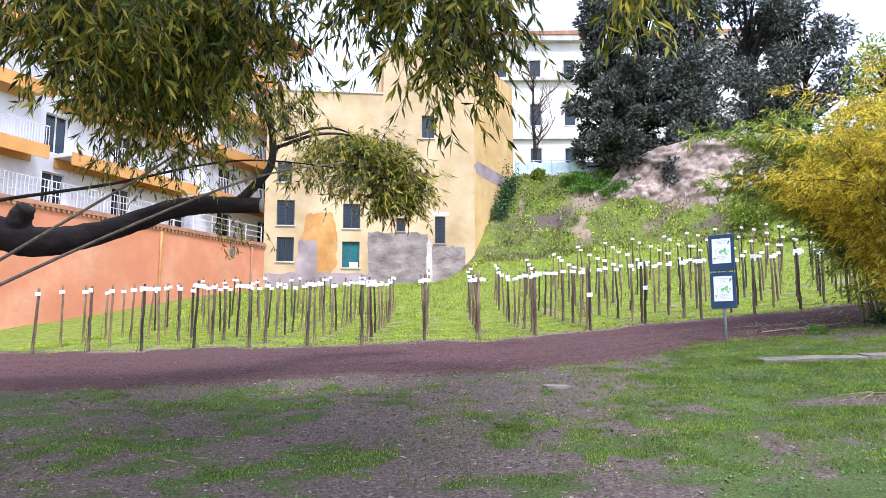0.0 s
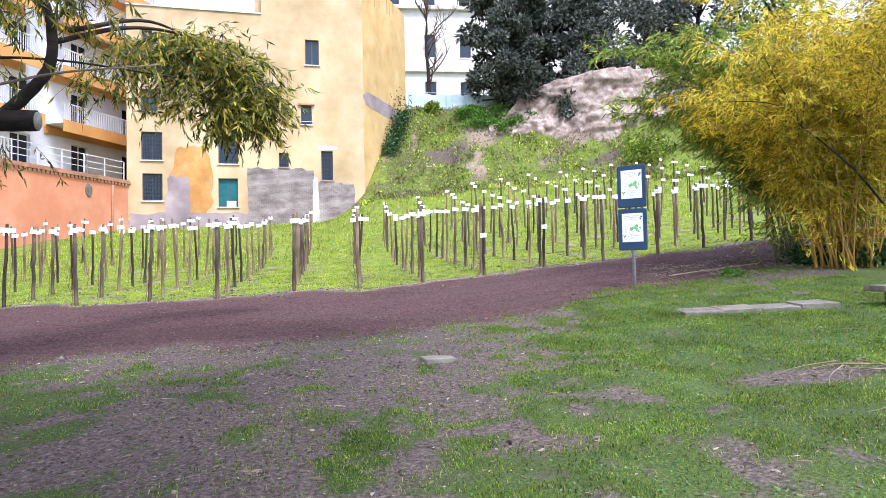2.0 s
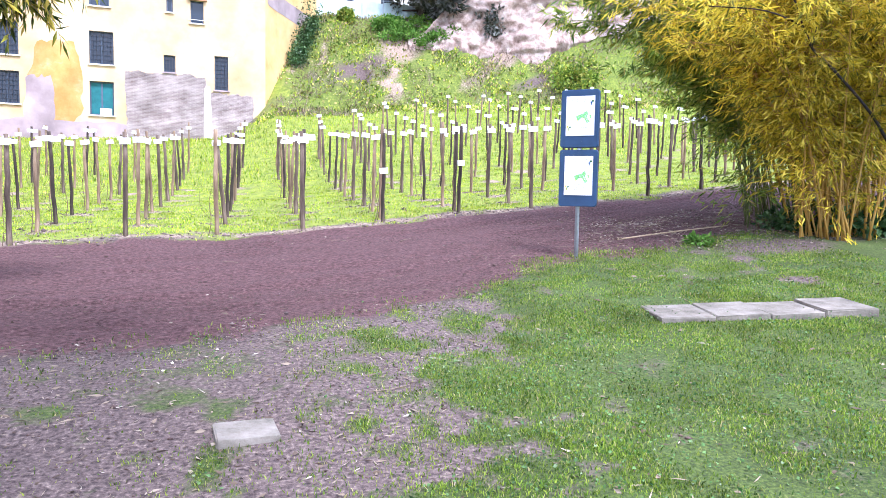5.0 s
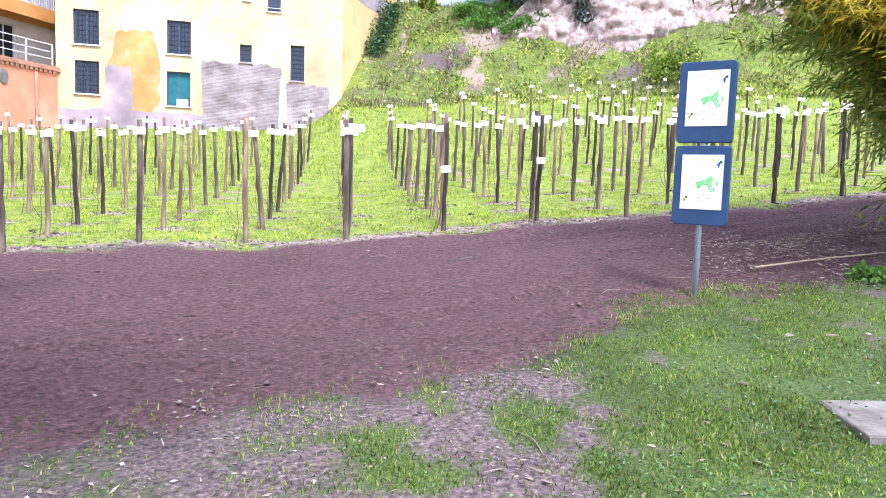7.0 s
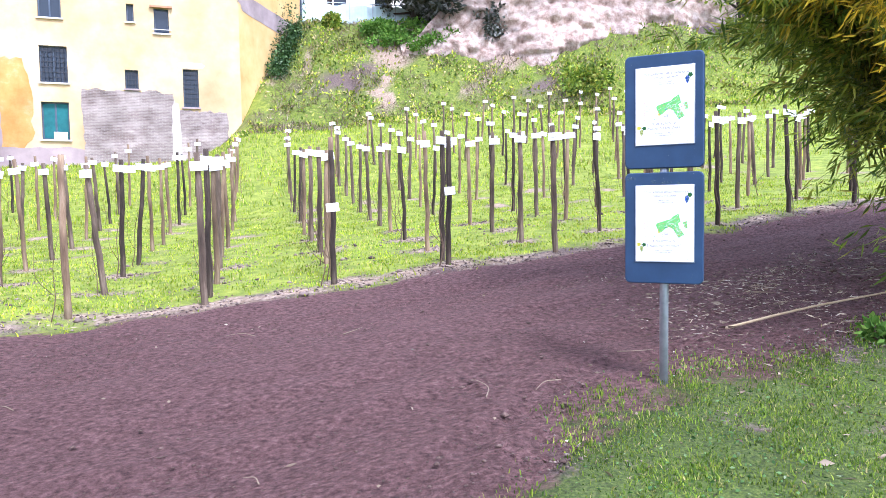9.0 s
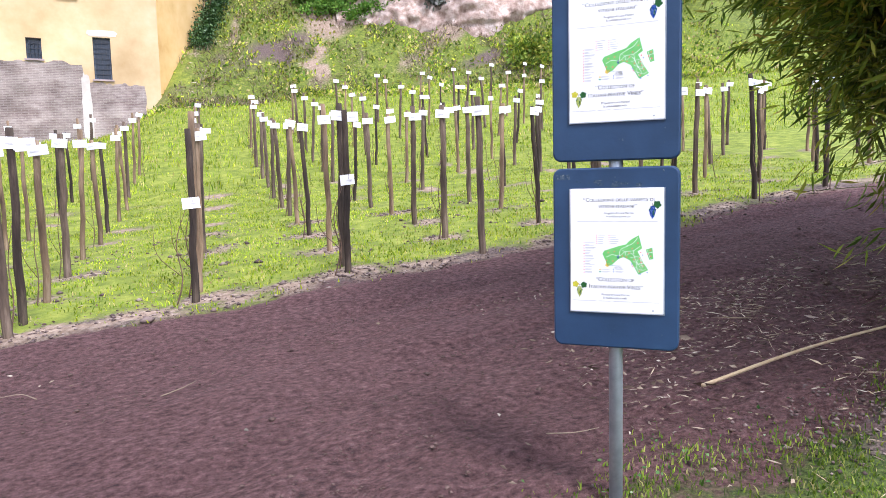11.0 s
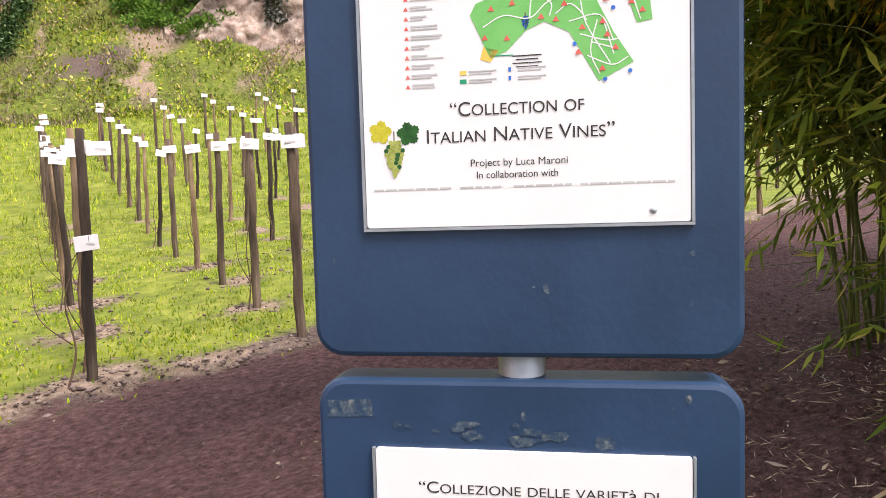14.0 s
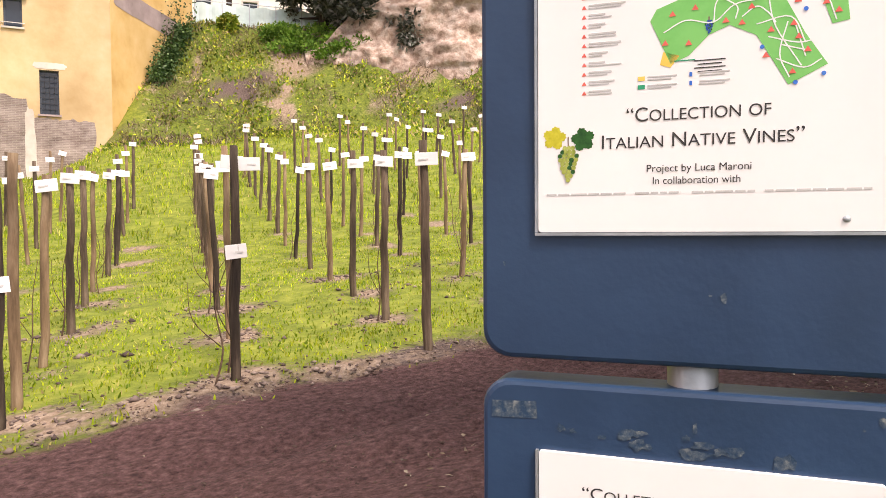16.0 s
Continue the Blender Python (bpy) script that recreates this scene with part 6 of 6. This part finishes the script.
# ---- the leaning tree overhead ----
def willow_tree():
    """A dark leaning tree whose sawn limb reaches over the lawn, with long hanging leaves."""
    g = np.random.default_rng(81)
    x, y = -8.9, 9.6
    t = thing("leaning_tree", pose(0, 0, 0), "dark barked tree with a sawn limb and hanging leaves", "tree")
    z = z_at(x, y)
    main = bend([(x, y, z - 0.3), (x + 0.1, y + 0.1, z + 1.3), (x + 0.4, y + 0.2, z + 2.3), (x + 0.2, y, z + 4.0), (x + 0.6, y - 1.0, z + 6.0)], 6)
    tubes("trunk", [(main, np.linspace(0.42, 0.16, len(main)))], "bark", t, sides=12, rough=0.06)
    limb = bend([(-8.75, 9.9, 3.55), (-8.0, 10.05, 3.36), (-7.42, 10.1, 3.21), (-6.74, 10.1, 3.27), (-5.97, 10.1, 3.45), (-5.21, 10.1, 3.72), (-4.63, 10.1, 3.83), (-4.1, 10.1, 3.83), (-3.54, 10.1, 3.82)], 6)
    part_limb = tubes("limb", [(limb, np.interp(np.linspace(0, 1, len(limb)), [0, 0.25, 0.5, 0.75, 1], [0.3, 0.27, 0.18, 0.16, 0.125]))], "bark", t, "thick dark limb", sides=12, rough=0.07)
    stub = bend([(-7.7, 10.08, 3.3), (-7.65, 10.02, 3.55), (-7.5, 9.95, 3.78)], 5)
    tubes("sawn_stub", [(stub, np.linspace(0.24, 0.16, len(stub)))], "bark", part_limb, "short sawn stub", sides=10, rough=0.08)
    e, d = np.array([-3.54, 10.1, 3.82]), np.array([0.99, 0.0, -0.05])
    tubes("sawn_end", [(np.stack([e, e + d * 0.012]), 0.116)], "cut", part_limb, "pale sawn end", sides=14)
    up = bend([(-3.95, 10.1, 3.88), (-3.62, 10.1, 4.2), (-3.39, 10.1, 4.55), (-3.4, 10.1, 5.15), (-3.67, 10.1, 5.67), (-4.2, 10.1, 6.1)], 5)
    tubes("upright_limb", [(up, np.linspace(0.085, 0.04, len(up)))], "bark", t, sides=8, rough=0.08)
    thin = [[(-8.2, 8.2, 1.6), (-5.8, 8.6, 2.9), (-3.6, 9.4, 4.1), (-2.2, 10.6, 4.7)], [(-8.3, 8.8, 3.5), (-7.1, 9.0, 3.75), (-5.81, 9.5, 4.08), (-4.4, 9.9, 4.5), (-3.44, 10.3, 4.65), (-2.2, 11.4, 4.75)], [(-8.2, 8.4, 1.9), (-6.3, 8.7, 3.2), (-4.6, 9.3, 4.6), (-4.0, 9.6, 5.6)],
            [(-3.4, 10.1, 4.8), (-2.7, 11.2, 5.4), (-1.9, 12.2, 5.5), (-1.1, 12.7, 4.9)], [(-3.2, 10.2, 5.0), (-2.6, 11.5, 5.6), (-1.9, 12.5, 5.5)], [(-8.6, 9.2, 5.0), (-5.5, 6.8, 5.4), (-2.8, 5.0, 4.9), (-0.6, 4.0, 4.5)], [(-8.6, 9.2, 5.6), (-5.8, 6.0, 6.2), (-2.6, 3.6, 5.6), (0.3, 3.4, 4.8)]]
    for q in thin:
        q = bend(q, 6)
        tubes("bough", [(q, np.linspace(0.035, 0.01, len(q)))], "bark" if q[-1][1] > 11 or q[0][2] > 4 else "twig", t, sides=6)
    base, way, hang = [], [], []

    def fill(c, r, sprigs, length, drop=0.75, per=16):
        """Hanging sprigs, each a thin twig with leaves to both sides."""
        for i in range(sprigs):
            o = g.normal(size=3)
            p = np.array(c) + o / np.linalg.norm(o) * np.array(r) * g.uniform(0.2, 1.0)
            d = np.array([g.normal() * 0.5, g.normal() * 0.5, -drop])
            d /= np.linalg.norm(d)
            l = g.uniform(0.3, 0.8)
            hang.append((np.stack([p, p + d * l * 0.5 + [0, 0, 0.03], p + d * l]), np.array([0.004, 0.003, 0.0015])))
            s = g.uniform(0, 1, per)[:, None]
            base.append(p + d * l * s)
            way.append(d * 0.8 + g.normal(size=(per, 3)) * 0.45 + np.array([0, 0, -0.35]))
            size.append(g.uniform(0.7, 1.25, per) * length)

    size = []
    fill((-2.55, 11.9, 5.4), (0.6, 0.5, 0.4), 120, 0.165, 0.25, 11)
    fill((-1.95, 12.2, 5.5), (0.6, 0.5, 0.4), 160, 0.165, 0.25, 11)
    fill((-1.45, 12.4, 5.15), (0.55, 0.5, 0.5), 180, 0.165, 0.25, 11)
    fill((-1.12, 12.6, 4.75), (0.32, 0.4, 0.38), 120, 0.165)
    fill((-2.25, 12.0, 4.85), (0.5, 0.5, 0.45), 80, 0.165, 0.25, 11)
    fill((-1.65, 12.3, 4.55), (0.5, 0.4, 0.3), 80, 0.165)
    fill((-2.9, 11.2, 4.9), (0.7, 0.7, 0.6), 55, 0.14)
    fill((-3.3, 10.2, 5.6), (0.9, 0.7, 0.7), 60, 0.14)
    fill((-4.8, 9.3, 4.6), (1.6, 0.8, 0.6), 75, 0.13)
    fill((-4.6, 8.8, 5.6), (2.2, 1.2, 0.6), 260, 0.15)
    fill((-3.2, 3.6, 4.3), (0.9, 0.5, 0.55), 170, 0.14)
    fill((-3.9, 9.9, 3.55), (0.5, 0.2, 0.25), 10, 0.12)
    fill((-2.6, 4.4, 4.6), (1.2, 0.7, 0.75), 420, 0.14)
    fill((-3.4, 5.2, 4.5), (0.9, 0.7, 0.8), 320, 0.14)
    fill((-0.75, 3.6, 4.5), (0.45, 0.3, 0.3), 110, 0.135)
    fill((1.2, 3.6, 4.5), (0.25, 0.2, 0.2), 30, 0.135)
    fill((-0.15, 3.5, 4.15), (0.55, 0.4, 0.66), 170, 0.135)
    fill((-1.3, 3.8, 4.9), (1.0, 0.6, 0.4), 80, 0.13)
    fill((1.7, 4.2, 4.95), (0.4, 0.3, 0.25), 20, 0.12)
    # unseen high crown added to shade the lawn; one gap suns the path edge
    n = 27000
    p = np.stack([g.uniform(-7.5, 3.2, n), g.uniform(-3.0, 8.5, n), g.uniform(6.9, 8.1, n)], -1)
    gap = ((p[:, 0] + 0.95) / 1.75) ** 2 + ((p[:, 1] - 6.1) / 1.5) ** 2 < 1
    thin_side = g.uniform(0, 1, n) < step(0.5, 3.2, p[:, 0])
    p = p[~gap & ~thin_side]
    base.append(p)
    way.append(g.normal(size=p.shape) + np.array([0, 0, -0.3]))
    size.append(g.uniform(0.27, 0.42, len(p)))
    # boughs out of view, added to carry the shading leaves
    for q in ([(-8.4, 8.8, 5.6), (-6.0, 6.0, 7.2), (-3.0, 2.5, 7.5), (0.5, -0.5, 7.6)], [(-8.4, 8.8, 5.6), (-6.5, 8.0, 7.3), (-3.5, 7.5, 7.6), (1.5, 7.6, 7.4)], [(-6.0, 6.0, 7.2), (-4.0, 4.6, 7.6), (0.5, 3.8, 7.6), (2.2, 3.4, 7.5)]):
        q = bend(q, 6)
        tubes("bough", [(q, np.linspace(0.09, 0.02, len(q)))], "bark", t, sides=6)
    base, way, size = np.concatenate(base), np.concatenate(way), np.concatenate(size)
    leaves("crown", base, way, size, size * g.uniform(0.15, 0.22, len(size)), "willow", t)
    tagged(tubes("hanging_growth", hang, "twig", t, sides=3), kind="stuff")


willow_tree()
